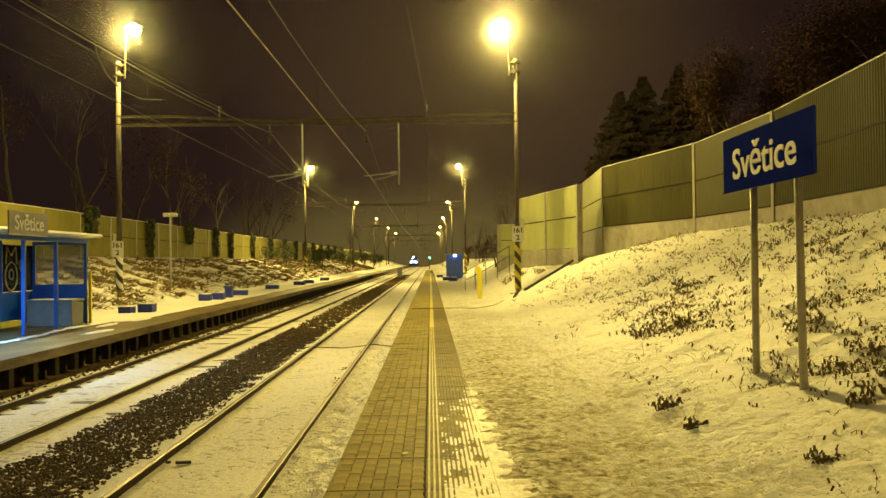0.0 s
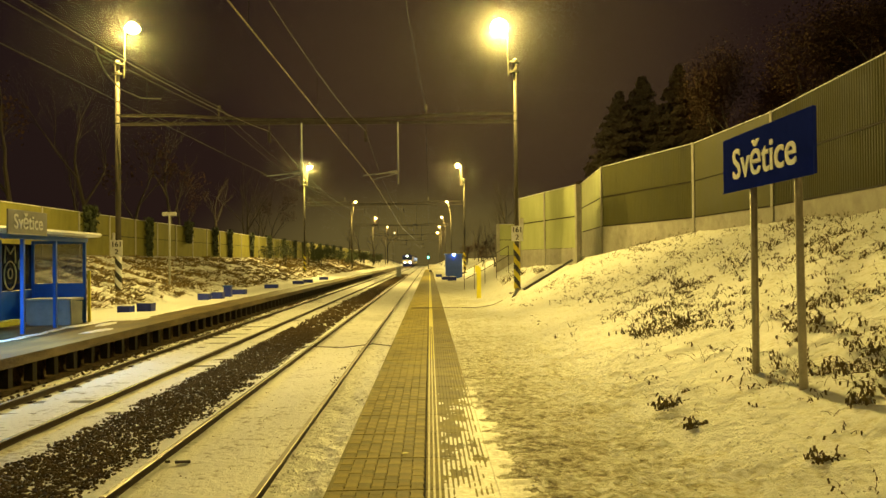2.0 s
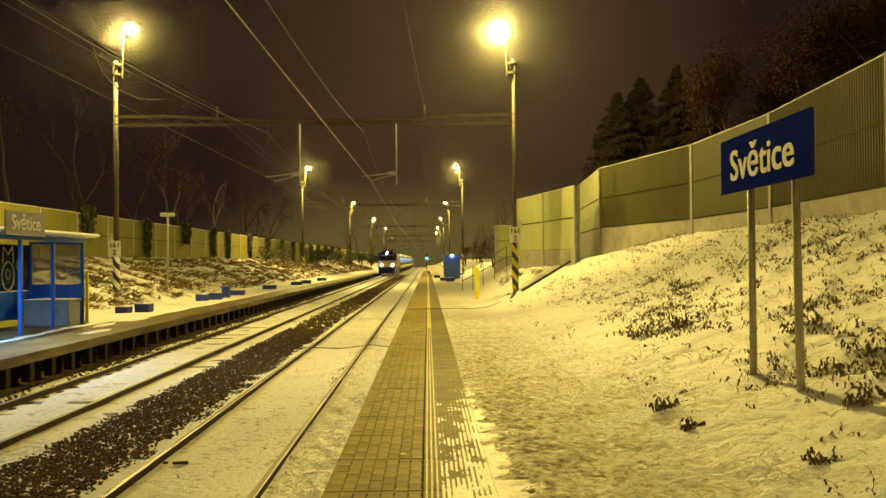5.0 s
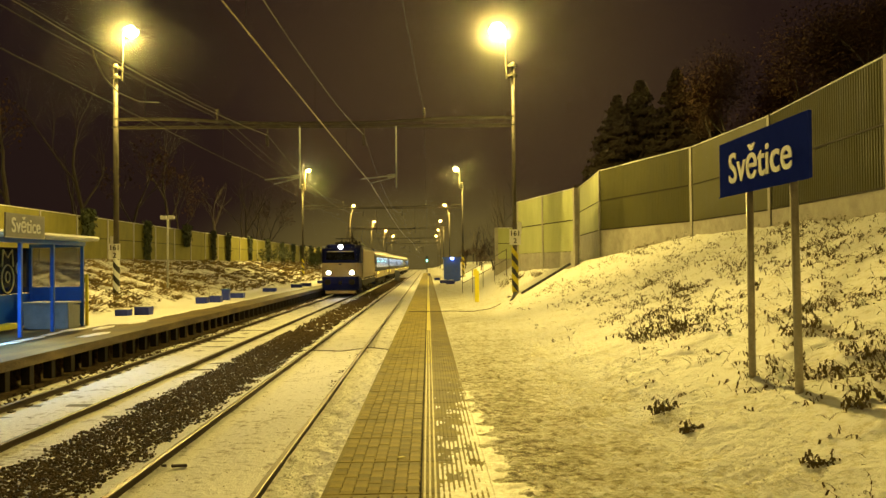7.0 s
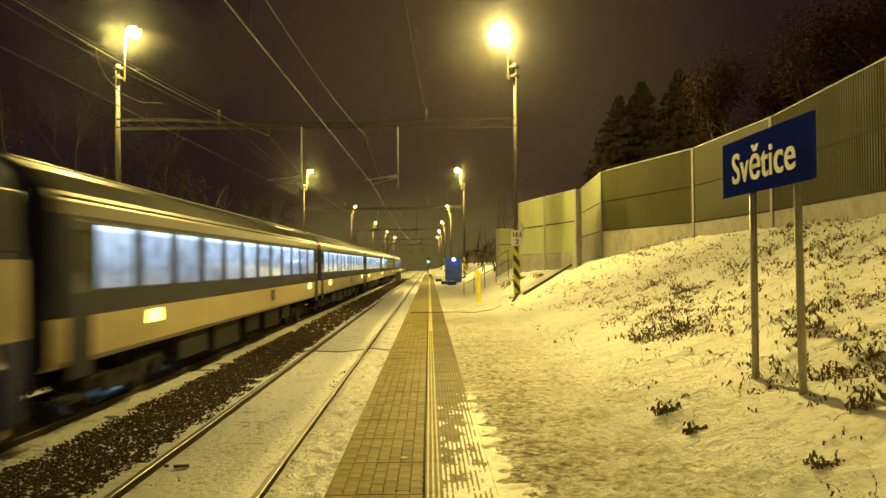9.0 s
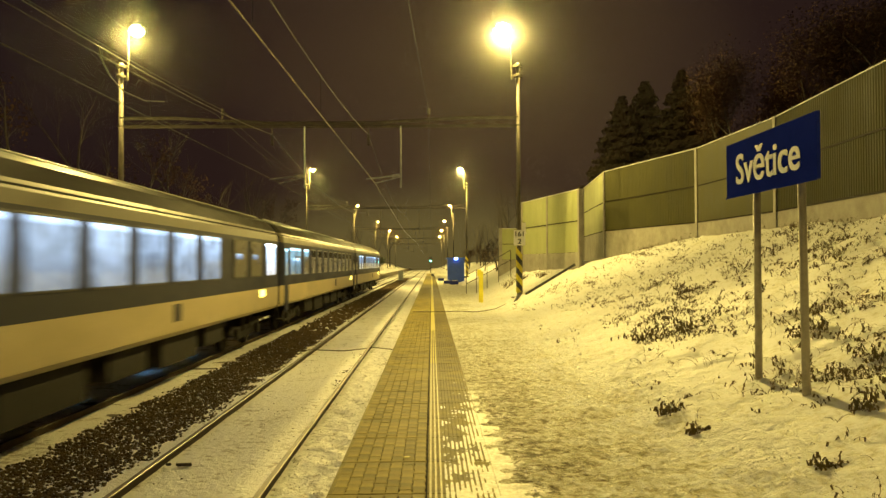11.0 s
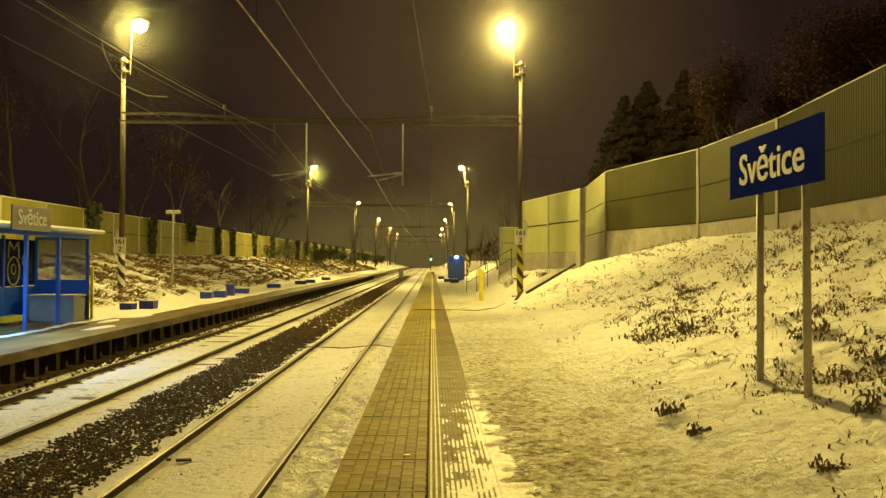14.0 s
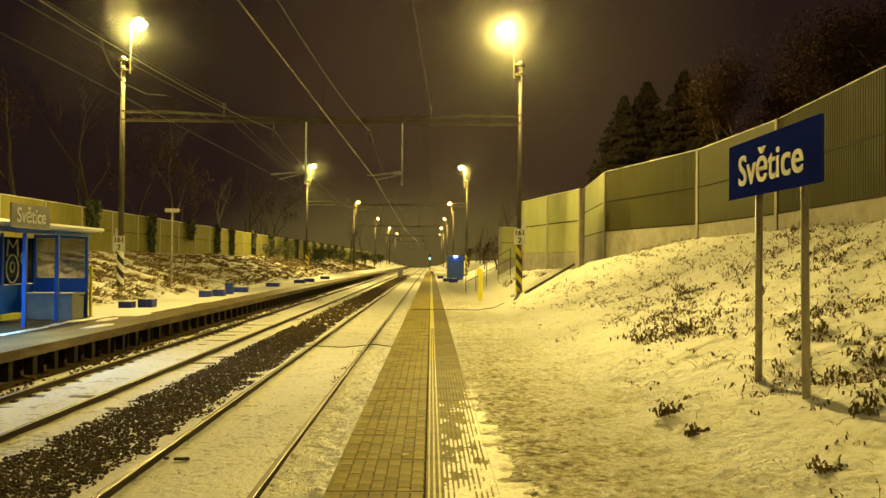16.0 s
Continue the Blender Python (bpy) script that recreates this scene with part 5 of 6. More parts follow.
def weed(rng, sv, sf, lv, lf, x, y, size, stems, leafy):
    z = ground_z(x, y)
    for _ in range(stems):
        a = rng.uniform(0, 6.283)
        lean = rng.uniform(0.25, 1.1)
        p = Vector((x + rng.uniform(-0.06, 0.06), y + rng.uniform(-0.06, 0.06), z - 0.03))
        d = Vector((math.cos(a) * lean, math.sin(a) * lean, 1)).normalized()
        n = 4
        ln = size * rng.uniform(0.6, 1.3) / n
        r = 0.0035
        for k in range(n):
            e = p + d * ln
            stick(sv, sf, p, e, r, r * 0.75)
            r *= 0.75
            p = e
            d = (d + Vector((rng.uniform(-0.3, 0.3), rng.uniform(-0.3, 0.3), -0.38))).normalized()
            for _ in range(leafy):
                if rng.random() < 0.75:
                    u = Vector((rng.uniform(-1, 1), rng.uniform(-1, 1), rng.uniform(-0.3, 0.3))).normalized()
                    v = Vector((rng.uniform(-0.5, 0.5), rng.uniform(-0.5, 0.5), -1)).normalized()
                    s = rng.uniform(0.009, 0.026) * (0.7 + size)
                    quad(lv, lf, p + v * s, u * s * 0.55, v * s * 1.25)


def build_bank_weeds():
    rng = random.Random(12)
    sv, sf, lv, lf = [], [], [], []
    made = 0
    while made < 3500:
        x, y = rng.uniform(2.6, 8.9), 5.0 + 26 * rng.random() ** 1.5
        d = smooth_noise(x, y, 1.6, 9) + 0.5 * smooth_noise(x, y, 0.5, 10)
        want = 0.10 + max(0, d) * 1.1
        want *= min(1, max(0.06, (x - 2.9 - 0.02 * y) * 0.7))
        if y > 20:
            want *= 0.6
        if 3.0 < x < 4.2 and y < 8:
            want *= 0.5
        if rng.random() > want:
            continue
        weed(rng, sv, sf, lv, lf, x, y, rng.uniform(0.07, 0.30), rng.randint(1, 4), rng.choice((0, 1, 1)))
        made += 1
    st = raw("weed_stems", sv, sf, DRY_STEM)
    tagged(st, "dry brown weed stems poking through the snowy bank", "weeds", kind="stuff")
    lo = raw("weed_leaves", lv, lf, DRY_LEAF)
    tagged(lo, "withered dark leaves on the snowy bank", "weeds", kind="stuff")


build_bank_weeds()


def build_shrub(x, y, size, seed, label):
    rng = random.Random(seed)
    sv, sf, lv, lf = [], [], [], []
    for _ in range(9):
        weed(rng, sv, sf, lv, lf, x + rng.gauss(0, size * 0.28), y + rng.gauss(0, size * 0.28), size, 4, 2)
    s = thing("shrub", label, "shrub")
    for ob in (raw("stalk", sv, sf, DRY_STEM, s), raw("foliage", lv, lf, DRY_LEAF, s)):
        ob["kind"] = "stuff"


build_shrub(2.62, 9.0, 0.22, 1, "small clump of withered leaves in the snow")
build_shrub(3.75, 14.6, 0.46, 2, "dark withered shrub on the snowy bank")
build_shrub(4.3, 13.9, 0.34, 3, "dark withered shrub on the snowy bank")
build_shrub(3.02, 6.3, 0.12, 4, "small clump of withered leaves in the snow")
build_shrub(2.62, 8.1, 0.13, 5, "single dry sprig in the snow")
build_shrub(5.7, 18.5, 0.40, 6, "dark withered shrub on the snowy bank")
build_shrub(4.9, 10.6, 0.30, 7, "leggy dry weed clump on the snowy bank")
build_shrub(4.15, 37.6, 0.5, 21, "dry bush at the foot of the pale barrier")
build_shrub(4.75, 35.0, 0.45, 22, "dry bush at the foot of the pale barrier")
build_shrub(3.6, 38.5, 0.5, 23, "dry bush beside the stairs")
build_shrub(3.95, 7.2, 0.28, 8, "leggy dry weed clump beside the sign post")


def build_left_grass():
    rng = random.Random(5)
    v, f = [], []
    for _ in range(9500):
        x, y = rng.uniform(-17.6, -11.3), 18 + 150 * rng.random() ** 1.7
        if smooth_noise(x, y, 1.5, 11) + 0.5 * smooth_noise(x, y, 0.5, 12) < -0.04 or (x > -12.6 and y < 25.8):
            continue
        z = ground_z(x, y)
        for _ in range(4):
            p = Vector((x + rng.uniform(-0.15, 0.15), y + rng.uniform(-0.15, 0.15), z - 0.02))
            h = rng.uniform(0.06, 0.24)
            e = p + Vector((rng.uniform(-0.15, 0.42), rng.uniform(-0.3, 0.3), h * 0.8))
            w = 0.016 + 0.0005 * y
            o = len(v)
            v += [tuple(p - Vector((w, w, 0))), tuple(p + Vector((w, w, 0))), tuple(e)]
            f.append((o, o + 1, o + 2))
    tagged(raw("bank_grass", v, f, DEAD_GRASS), "matted dead grass on the far bank", "grass", kind="stuff")


build_left_grass()


def grow(rng, sv, sf, tips, p, d, length, r, level, spread=0.75):
    """A limb that bends upward and forks into thinner ones."""
    n = 3
    for k in range(n):
        e = p + d * (length / n)
        stick(sv, sf, p, e, r, r * 0.82, 6 if level > 2 else 3)
        r *= 0.82
        p = e
        d = (d + Vector((rng.uniform(-0.22, 0.22), rng.uniform(-0.22, 0.22), rng.uniform(-0.05, 0.16)))).normalized()
        if level > 0 and (k > 0 or level < 3):
            a = rng.uniform(0, 6.283)
            side = (d + Vector((math.cos(a), math.sin(a), rng.uniform(-0.1, 0.4))) * spread).normalized()
            grow(rng, sv, sf, tips, p, side, length * rng.uniform(0.5, 0.72), r * 0.6, level - 1, spread)
    if level > 0:
        grow(rng, sv, sf, tips, p, d, length * 0.62, r * 0.8, level - 1, spread)
    else:
        tips.append(p)


def build_tree(x, y, z, height, seed, leaf, leaves_per_tip, label, levels=4, leaf_size=0.07, spread=0.75, first=0.42, loose=0.22):
    rng = random.Random(seed)
    t = thing("tree", label, "tree", group="trees behind the barriers")
    sv, sf, tips = [], [], []
    grow(rng, sv, sf, tips, Vector((x, y, z)), Vector((0, 0, 1)), height * first, height * 0.017, levels, spread)
    raw("trunk", sv, sf, BARK, t)
    if leaves_per_tip:
        lv, lf = [], []
        for p in tips:
            for _ in range(leaves_per_tip):
                c = p + Vector((rng.gauss(0, loose), rng.gauss(0, loose), rng.gauss(0, loose)))
                u = Vector((rng.uniform(-1, 1), rng.uniform(-1, 1), rng.uniform(-1, 1))).normalized()
                w = u.orthogonal().normalized()
                s = leaf_size * rng.uniform(0.5, 1.2)
                quad(lv, lf, c, u * s, w * s * 0.7)
        raw("crown", lv, lf, leaf, t)
    return t


def build_conifer(x, y, z, height, radius, seed):
    rng = random.Random(seed)
    t = thing("conifer", "dark tall spruce behind the noise barrier", "tree", group="spruces behind the barrier")
    sv, sf, lv, lf = [], [], [], []
    stick(sv, sf, Vector((x, y, z)), Vector((x, y, z + height)), 0.2, 0.02, 8)
    zz = 1.0
    while zz < height - 0.1:
        k = 1 - zz / height
        for _ in range(11):
            a = rng.uniform(0, 6.283)
            ln = radius * (k ** 0.92) * rng.uniform(0.65, 1.1) + 0.06
            p = Vector((x, y, z + zz + rng.uniform(-0.15, 0.15)))
            d = Vector((math.cos(a), math.sin(a), -0.25 + 0.3 * (1 - k)))
            e = p + d * ln
            stick(sv, sf, p, e, 0.025, 0.006)
            side = Vector((-math.sin(a), math.cos(a), 0))
            for m in range(max(3, int(ln * 6))):
                c = p.lerp(e, (m + 1) / max(3, int(ln * 6)))
                w = 0.10 + 0.16 * ln * (1 - 0.6 * m / max(3, ln * 6))
                for s in (-1, -0.78, -0.56, -0.34, -0.12, 0.12, 0.34, 0.56, 0.78, 1):
                    q = Vector((rng.gauss(0, 0.09), rng.gauss(0, 0.09), rng.gauss(-0.09, 0.10))) * (0.25 + k)
                    quad(lv, lf, c + side * s * w + q, (side * s + Vector((0, 0, rng.uniform(-0.9, 0.3)))).normalized() * rng.uniform(0.06, 0.12), (d * 0.04 + Vector((0, 0, -0.03))))
        zz += 0.27
    raw("trunk", sv, sf, BARK, t)
    raw("crown", lv, lf, CONIFER, t, "dense dark needles")


for cx, cy, h, r, sd in ((10.9, 46.5, 9.2, 4.4, 1), (12.5, 47.5, 10.4, 4.8, 2), (14.2, 46, 10.6, 5.0, 3), (16.4, 49, 10.4, 4.6, 5), (13.2, 50, 9.6, 4.8, 6)):
    build_conifer(cx, cy, 2.0, h, r, sd)
for tx, ty, th, sd in ((12.6, 33.0, 12, 7), (14.5, 30.0, 13, 8), (16.5, 27.0, 13, 17), (18.0, 33.0, 15, 18), (13.6, 23.5, 12, 19)):
    build_tree(tx, ty, 2.2, th, sd, RUSSET, 42, "leafy russet tree rising over the barrier", 5, 0.034, 0.9, 0.27, 0.36)
build_tree(7.6, 74.0, 1.8, 9, 9, None, 0, "bare tree beside the line", 4)
build_tree(8.6, 92.0, 1.8, 10, 10, None, 0, "bare tree beside the line", 4)
rng_t = random.Random(31)
for k in range(15):
    ty = 22 + k * 8.0
    build_tree(-21.5 - rng_t.uniform(0, 7), ty, 2.0, rng_t.uniform(9, 14), 40 + k, RUSSET, 0 if k % 3 else 3, "bare dark tree behind the far barrier", 4, 0.09)
for k in range(6):
    build_tree(rng_t.uniform(-16, -11), 150 + k * 14, 1.0, rng_t.uniform(8, 12), 70 + k, None, 0, "bare tree far along the line", 3)
    build_tree(rng_t.uniform(7, 12), 120 + k * 16, 1.5, rng_t.uniform(8, 12), 80 + k, None, 0, "bare tree far along the line", 3)


for k in range(16):
    bx, by = rng_t.uniform(4.8, 7.4), 50 + k * 5.5
    build_tree(bx, by, ground_z(bx, by) - 0.1, rng_t.uniform(3.0, 5.4), 120 + k, RUSSET, k % 2, "dark scrubby bush beside the line", 4, 0.07, 0.95, 0.22)

for k in range(24):
    bx, by = rng_t.uniform(-16.8, -13.0), 78 + k * 4.6
    build_tree(bx, by, ground_z(bx, by) - 0.1, rng_t.uniform(2.4, 4.8), 150 + k, IVY, 1 + k % 2, "dark scrubby bush on the far bank", 4, 0.07, 0.95, 0.22)


for k in range(14):
    bx, by = rng_t.uniform(-15.5, -11.8), 112 + k * 9.0
    build_tree(bx, by, ground_z(bx, by) - 0.1, rng_t.uniform(3.0, 5.5), 180 + k, IVY, 2, "dark scrubby bush far along the bank", 4, 0.12, 0.95, 0.22)


def build_ivy(y, w, z0, z1, seed):
    rng = random.Random(seed)
    v, f = [], []
    for _ in range(700):
        k = rng.random()
        c = Vector((-17.76 + rng.uniform(0, 0.22), y + rng.gauss(0, w * (0.3 + 0.35 * k)), z0 + (z1 - z0) * k))
        u = Vector((rng.uniform(-0.4, 0.4), rng.uniform(-1, 1), rng.uniform(-1, 1))).normalized()
        q = Vector((0.4, rng.uniform(-1, 1), rng.uniform(-1, 1))).normalized()
        s = rng.uniform(0.05, 0.11)
        quad(v, f, c, u * s, q * s)
    iv = thing("ivy", "dark ivy hanging over the far noise barrier", "ivy", group="ivy on the far barrier")
    raw("foliage", v, f, IVY, iv)


for k, (iy, iw, a, b) in enumerate(((43.0, 0.75, 3.2, 4.75), (52.0, 0.5, 2.2, 4.6), (60.5, 0.8, 3.2, 4.75), (68.0, 0.45, 2.3, 4.6), (73.0, 0.45, 2.2, 4.6), (82.0, 0.5, 2.3, 4.6), (91.0, 0.8, 2.1, 4.6), (100.0, 0.6, 2.1, 4.5), (108.0, 1.0, 2.1, 4.5), (116.0, 1.3, 2.1, 4.5), (124.0, 1.5, 2.1, 4.6), (133.0, 1.6, 2.1, 4.6), (142.0, 1.8, 2.1, 4.6), (152.0, 2.0, 2.1, 4.6), (164.0, 2.4, 2.1, 4.6))):
    build_ivy(iy, iw, a, b, 90 + k)


# ---- snow lumps and small litter ----
def build_lump(x, y, w, d, h, seed, mat, name="snow_pile", label="lumpy pile of shovelled snow"):
    rng = random.Random(seed)
    bm = bmesh.new()
    bmesh.ops.create_icosphere(bm, subdivisions=4, radius=1)
    for vtx in bm.verts:
        p = vtx.co
        k = 1 + 0.42 * noise.noise(p * 2.1 + Vector((seed, 0, 0))) + 0.16 * noise.noise(p * 6 + Vector((0, seed, 0))) + 0.10 * noise.noise(p * 13 + Vector((0, 0, seed)))
        vtx.co = Vector((p.x * w * k, p.y * d * k, p.z * h * k))
    ob = part(name, bm, mat, None, label, True, pose(x, y, max(0.0, ground_z(x, y)), 0, 0, rng.uniform(0, 180) if w < d * 2 and d < w * 2 else rng.uniform(-6, 6)))
    return tagged(ob, category="snow", group="snow piles")


for k, (x, y) in enumerate(((-9.85, 20.4), (-9.92, 18.6), (-9.95, 21.8), (-9.9, 24.6), (-9.85, 17.2), (-9.8, 19.4), (-8.7, 21.6), (-10.0, 23.4), (-9.2, 26.2), (-10.1, 25.2), (-9.4, 24.0))):
    build_lump(x, y, 0.13 if k < 6 else 0.18, 0.8, 0.02, k + 60, SNOW, "snow_patch", "thin patch of snow on the wet deck")

stick_ = thing("wood_scrap", "dark broken piece of wood lying between the rails", "litter", pose(-3.0, 9.94, -0.64, 0, 4, 25))
part("scrap", boxed(-0.09, 0.09, -0.03, 0.03, 0, 0.03, 0.01), BARK, stick_)
part("splinter", boxed(-0.2, -0.14, 0.02, 0.06, 0, 0.03, 0.01), BARK, stick_)
wire("track_cable", [(-4.5, 21.9, -0.62), (-3.3, 22.4, -0.55), (-2.4, 22.5, -0.6), (-1.6, 22.9, -0.55), (-0.9, 22.4, -0.58), (-0.75, 22.4, 0.015)], 0.013, "thin cable laid across the track", "cables on the ground")
wire("path_cable", [(-0.7, 30.0, 0.02), (0.9, 29.8, 0.035), (1.6, 29.4, 0.04), (2.3, 30.2, 0.09), (2.8, 31.5, 0.2)], 0.013, "thin cable laid across the platform", "cables on the ground")

# mast stay and foot beam
stay = thing("ground_beam", "dark timber lying on the bank by the mast foot", "beam")
part("beam", rod(bmesh.new(), (3.25, 31.7, 0.28), (3.62, 33.3, 0.62), 0.09, seg=8), BLACK, stay)
part("bank_pipe", rod(bmesh.new(), (3.7, 32.4, 0.55), (5.6, 32.0, 1.72), 0.05, seg=8), BLACK, stay)

def build_fog_sheet():
    # one flat sheet whose own glow stands in for lit fog
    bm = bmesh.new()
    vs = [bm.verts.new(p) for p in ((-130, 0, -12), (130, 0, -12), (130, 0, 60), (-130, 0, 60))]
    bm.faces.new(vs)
    tagged(part("backdrop", bm, FOG_GLOW, m=pose(-3, 335, 0)), "flat sheet painted with a dim yellowish fog glow, closing off the line", "fog", kind="structure")


build_fog_sheet()

# signal far along the line
sig = thing("signal", "distant railway signal showing green", "signal", pose(-0.2, 165.0, 0.0))
part("pole", rod(bmesh.new(), (0, 0, -0.5), (0, 0, 3.2), 0.08, seg=8), MAST_STEEL, sig)
part("head", boxed(-0.25, 0.25, -0.1, 0.1, 2.0, 3.2, 0.04), BLACK, sig)
part("lens", boxed(-0.13, 0.13, -0.16, -0.1, 2.2, 2.46, 0.03), SIGNAL_GREEN, sig, "green signal light")
box_ = thing("relay_cabinet", "pale trackside cabinet between the lines far off", "cabinet", pose(-4.5, 120, -0.66))
part("cabinet_body", boxed(-0.35, 0.35, -0.25, 0.25, 0, 1.35, 0.03), GREY_BOX, box_)
part("cabinet_roof", boxed(-0.4, 0.4, -0.3, 0.3, 1.35, 1.42, 0.02), GREY_BOX, box_)


# ---- paving, piece by piece ----
PITCH, PHASE = 1.02, 5.33


def paver_outline(half):
    """An interlocking paver with wide ends and a narrow waist; half: only its lower part."""
    a, b, l = 0.0542, 0.0465, 0.0985
    top = 0.0 if half else l
    w = b if half else a
    right = [(a, -l), (a, -0.062), (b, -0.036)]
    right += [(b, top)] if half else [(b, 0.036), (a, 0.062), (a, l)]
    return right + [(-x, y) for x, y in reversed(right)]


def paver_mesh(half, flip=1):
    bm = bmesh.new()
    o = paver_outline(half)
    cen = Vector((0, sum(y for _, y in o) / len(o)))
    lo = [bm.verts.new((x, y * flip, -0.016)) for x, y in o]
    mid = [bm.verts.new((x, y * flip, -0.003)) for x, y in o]
    hi = [bm.verts.new((x * 0.93, (cen.y + (y - cen.y) * 0.985) * flip, 0.0)) for x, y in o]
    n = len(o)
    for r0, r1 in ((lo, mid), (mid, hi)):
        for i in range(n):
            bm.faces.new((r0[i], r0[(i + 1) % n], r1[(i + 1) % n], r1[i]))
    bm.faces.new(hi)
    bmesh.ops.recalc_face_normals(bm, faces=bm.faces)
    for f in bm.faces:
        if len(f.verts) == n and f.normal.z < 0:
            f.normal_flip()
    return bm


def paver_places(y0, y1):
    s = 0
    while PHASE + s * PITCH < y1:
        start = PHASE + s * PITCH
        if start >= y0 - 1e-6:
            for c in range(7):
                x = EDGE_RIGHT + 0.075 + c * 0.104
                if c % 2 == 0:
                    for r in range(5):
                        yield 0, x, start + 0.11 + r * 0.2
                else:
                    yield 1, x, start + 0.11
                    for r in range(4):
                        yield 0, x, start + 0.21 + r * 0.2
                    yield 2, x, start + 0.91
        s += 1


PAVER_MESHES = [mesh_of("paver", paver_mesh(False), PAVER), mesh_of("paver", paver_mesh(True), PAVER), mesh_of("paver", paver_mesh(True, -1), PAVER)]
prng = random.Random(4)
for kind_i, px, py in paver_places(PHASE, 12.4):
    ob = new("paver", PAVER_MESHES[kind_i])
    ob.parent = PLAT
    ob.matrix_basis = Matrix.Translation((px, py, 0.0015 + prng.uniform(-0.0015, 0.0015))) @ Euler((prng.uniform(-0.006, 0.006), prng.uniform(-0.006, 0.006), 0)).to_matrix().to_4x4()


def build_paver_rest():
    verts, faces = [], []
    shapes = []
    for me in PAVER_MESHES:
        shapes.append(([tuple(v.co) for v in me.vertices], [tuple(p.vertices) for p in me.polygons]))
    for k, x, y in list(paver_places(12.4, 60)) + [(a, b, c - 11 * PITCH) for a, b, c in paver_places(PHASE, PHASE + 11 * PITCH - 0.01)]:
        o = len(verts)
        vs, fs = shapes[k]
        dz = prng.uniform(-0.001, 0.0025)
        verts += [(a + x, b + y, c + dz) for a, b, c in vs]
        faces += [tuple(i + o for i in f) for f in fs]
    ob = raw("pavers", verts, faces, PAVER, PLAT)
    ob["kind"] = "stuff"


build_paver_rest()
far_deck = part("far_paving", boxed(EDGE_RIGHT, -0.06, 60.2, 150, -0.02, 0.0), PAVER, PLAT)
kerb_mesh = mesh_of("edge_strip", boxed(-0.034, -0.001, 0.008, PITCH - 0.008, -0.02, 0.001, 0.003), PAVER)


def tactile_mesh():
    """A grooved guiding slab: raised ribs along the platform."""
    bm = boxed(0.0, 0.56, 0.006, PITCH - 0.006, -0.016, 0.0, 0.003)
    for k in range(3):
        x = 0.012 + k * 0.043
        prism(bm, ((x, -0.002), (x + 0.004, 0.006), (x + 0.022, 0.006), (x + 0.026, -0.002)), [lambda u, v, y=y: (u, y, v) for y in (0.01, PITCH - 0.01)])
    for k in range(9):
        x = 0.165 + k * 0.042
        prism(bm, ((x, -0.002), (x + 0.004, 0.005), (x + 0.018, 0.005), (x + 0.022, -0.002)), [lambda u, v, y=y: (u, y, v) for y in (0.012, PITCH - 0.012)])
    return bm


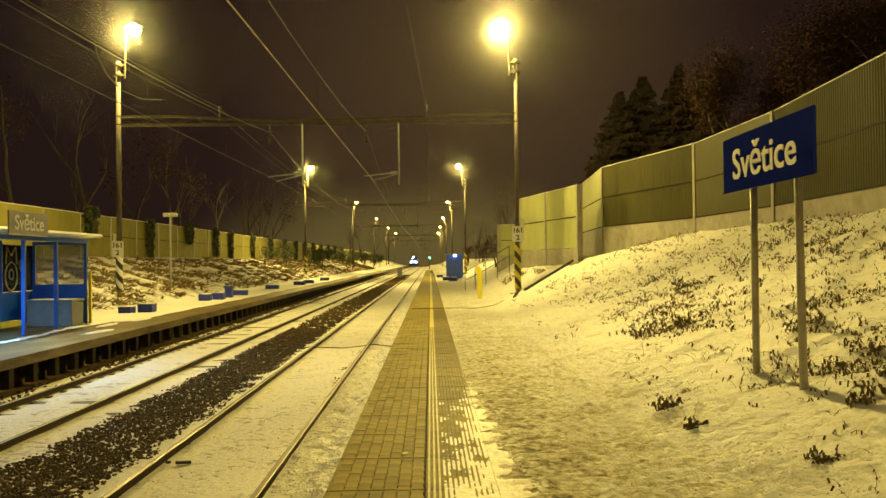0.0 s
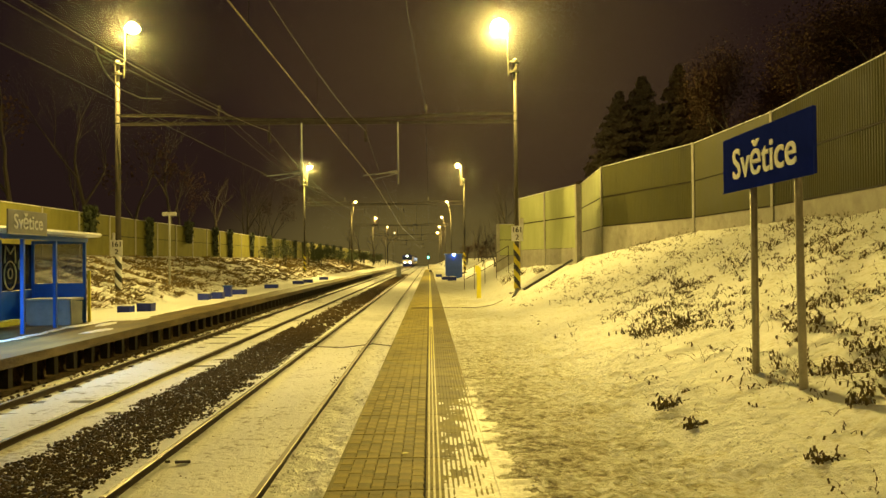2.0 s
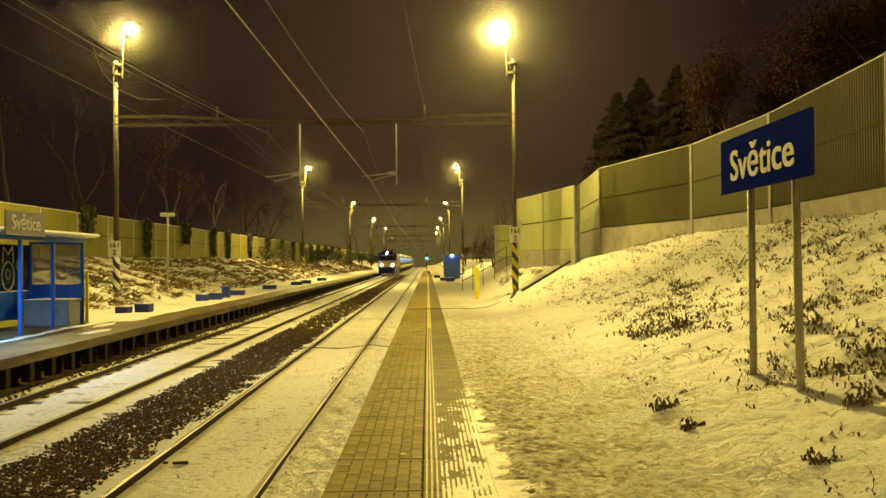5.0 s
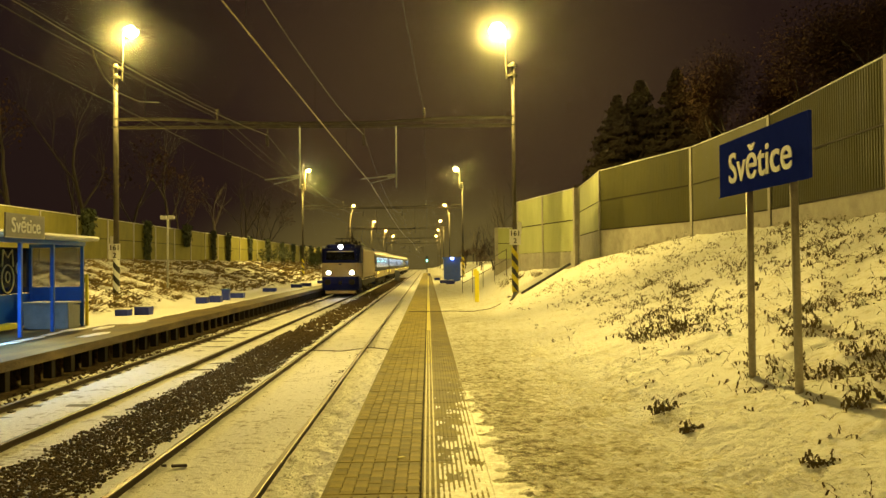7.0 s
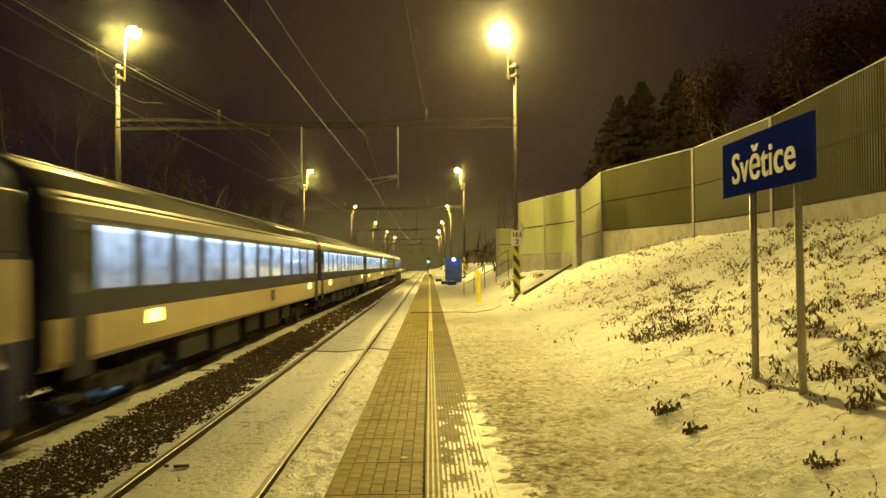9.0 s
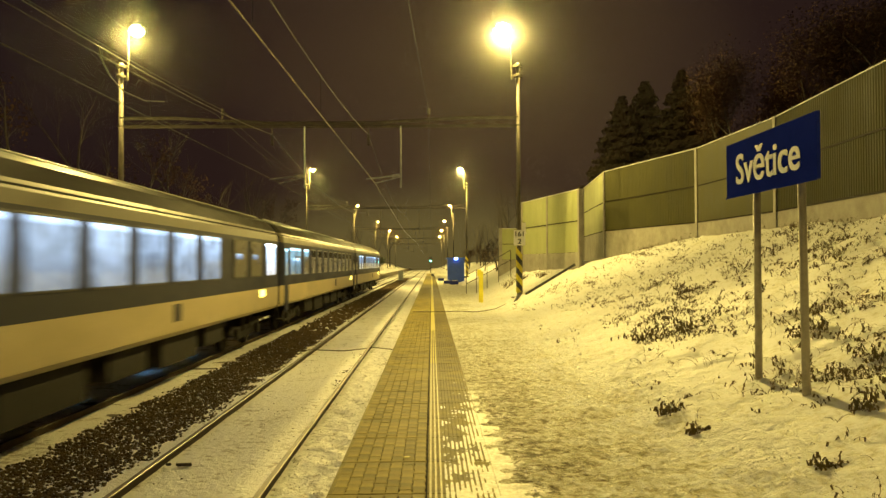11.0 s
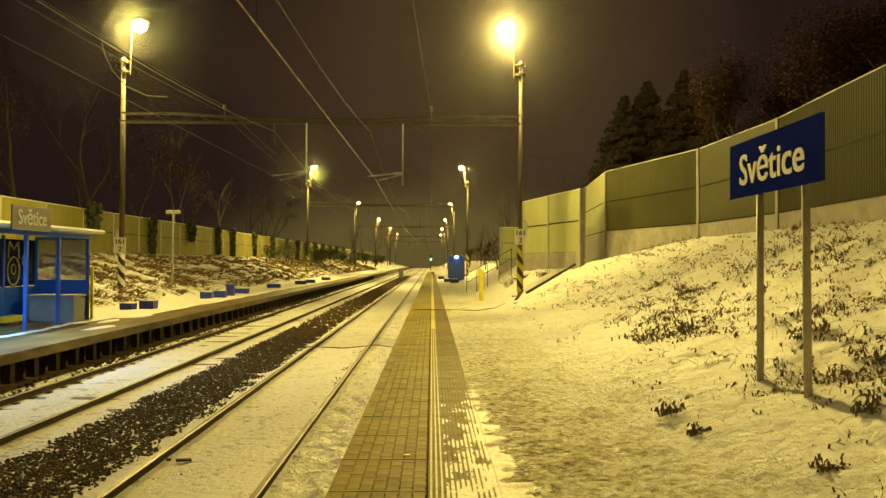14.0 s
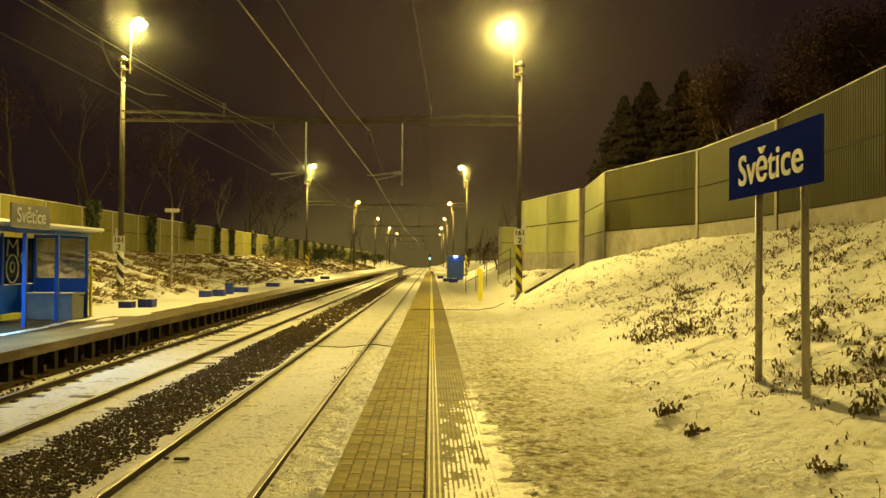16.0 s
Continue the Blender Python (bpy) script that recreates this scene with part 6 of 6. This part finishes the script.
TACTILE_MESH = mesh_of("tactile_slab", tactile_mesh(), TACTILE)
YELLOW_MESH = bmesh.new()
for k in range(3):
    box(YELLOW_MESH, 0.016 + k * 0.043, 0.034 + k * 0.043, 0.0, PITCH, 0.0066, 0.0092)
YELLOW_MESH = mesh_of("yellow_line", YELLOW_MESH, YELLOW_LINE)
WORN_MESH = YELLOW_MESH.copy()
WORN_MESH.materials[0] = YELLOW_WORN
YELLOW_FULL = mesh_of("yellow_line", boxed(0.012, 0.128, 0.0, PITCH, 0.0066, 0.0095), YELLOW_LINE)
for s in range(-11, 110):
    ob = new("tactile_slab", TACTILE_MESH)
    ob.parent, ob.location = PLAT, (-0.055, PHASE + s * PITCH, 0.0015)
    line_ = new("yellow_line", WORN_MESH if s < 9 else YELLOW_MESH if s < 16 else YELLOW_FULL)
    line_.parent, line_.location = PLAT, (-0.055, PHASE + s * PITCH, 0.0015)
    if s < 60:
        ob = new("edge_strip", kerb_mesh)
        ob.parent, ob.location = PLAT, (EDGE_RIGHT + 0.03, PHASE + s * PITCH, 0)

def build_trodden_ice():
    """A thin uneven sheet of trodden ice: low it fills the grooves, high it buries the ribs."""
    nx, ny = 84, 330
    verts, faces = [], []
    for j in range(ny + 1):
        for i in range(nx + 1):
            x, y = 0.09 + 0.0095 * i, 5.3 + 0.022 * j
            far = (y - 5.3) / 7.2
            edge = (x - 0.30) * 2.2 - max(0, x - 0.49 - 0.17 * (1 - far) * (0.25 + 2.6 * smooth_noise(x * 0.3, y, 0.26, 31))) * 10.0
            h = 0.66 + 0.6 * edge - 1.35 * far + 1.1 * smooth_noise(x, y * 0.7, 0.24, 32) + 0.6 * smooth_noise(x, y * 0.45, 0.07, 33) + 0.3 * smooth_noise(x, y, 0.035, 34)
            base = 0.0015 if x < 0.5 else max(0.0015, ground_z(x, y) + 0.001)
            verts.append((x, y, base + max(-0.03, min(0.009, h * 0.0065))))
    for j in range(ny):
        for i in range(nx):
            a = j * (nx + 1) + i
            faces.append((a, a + 1, a + nx + 2, a + nx + 1))
    ob = raw("trodden_ice", verts, faces, ICE, PLAT, "thin sheet of trodden ice over the ribbed slabs")
    ob["kind"] = "stuff"


build_trodden_ice()
chip = thing("yellow_leaf", "small bright yellow leaf stuck to the paving", "leaf", pose(-0.25, 7.53, 0.006, 0, 0, 30))
part("blade", boxed(-0.03, 0.03, -0.02, 0.02, 0, 0.004, 0.0015), YELLOW, chip)


# ---- what moves ----
TRAIN = ((0.0, 312.0), (3.5, 183.0), (7.0, 60.0), (7.5, 43.2), (8.0, 26.6), (8.4, 13.3), (9.0, -7.5), (11.3, -79.6), (12.0, -101.5), (12.5, -116.8), (13.0, -131.9), (16.0, -222.0))


def motions():
    """The train runs through on the far track, towards and past the camera."""
    offset = 0.0
    for k, vehicle in enumerate([LOCO] + COACHES):
        walk(vehicle, [(t, pose(TRACK_FAR, y + offset, RAIL_TOP)) for t, y in TRAIN])
        offset += 18.35 if k == 0 else 26.4


motions()
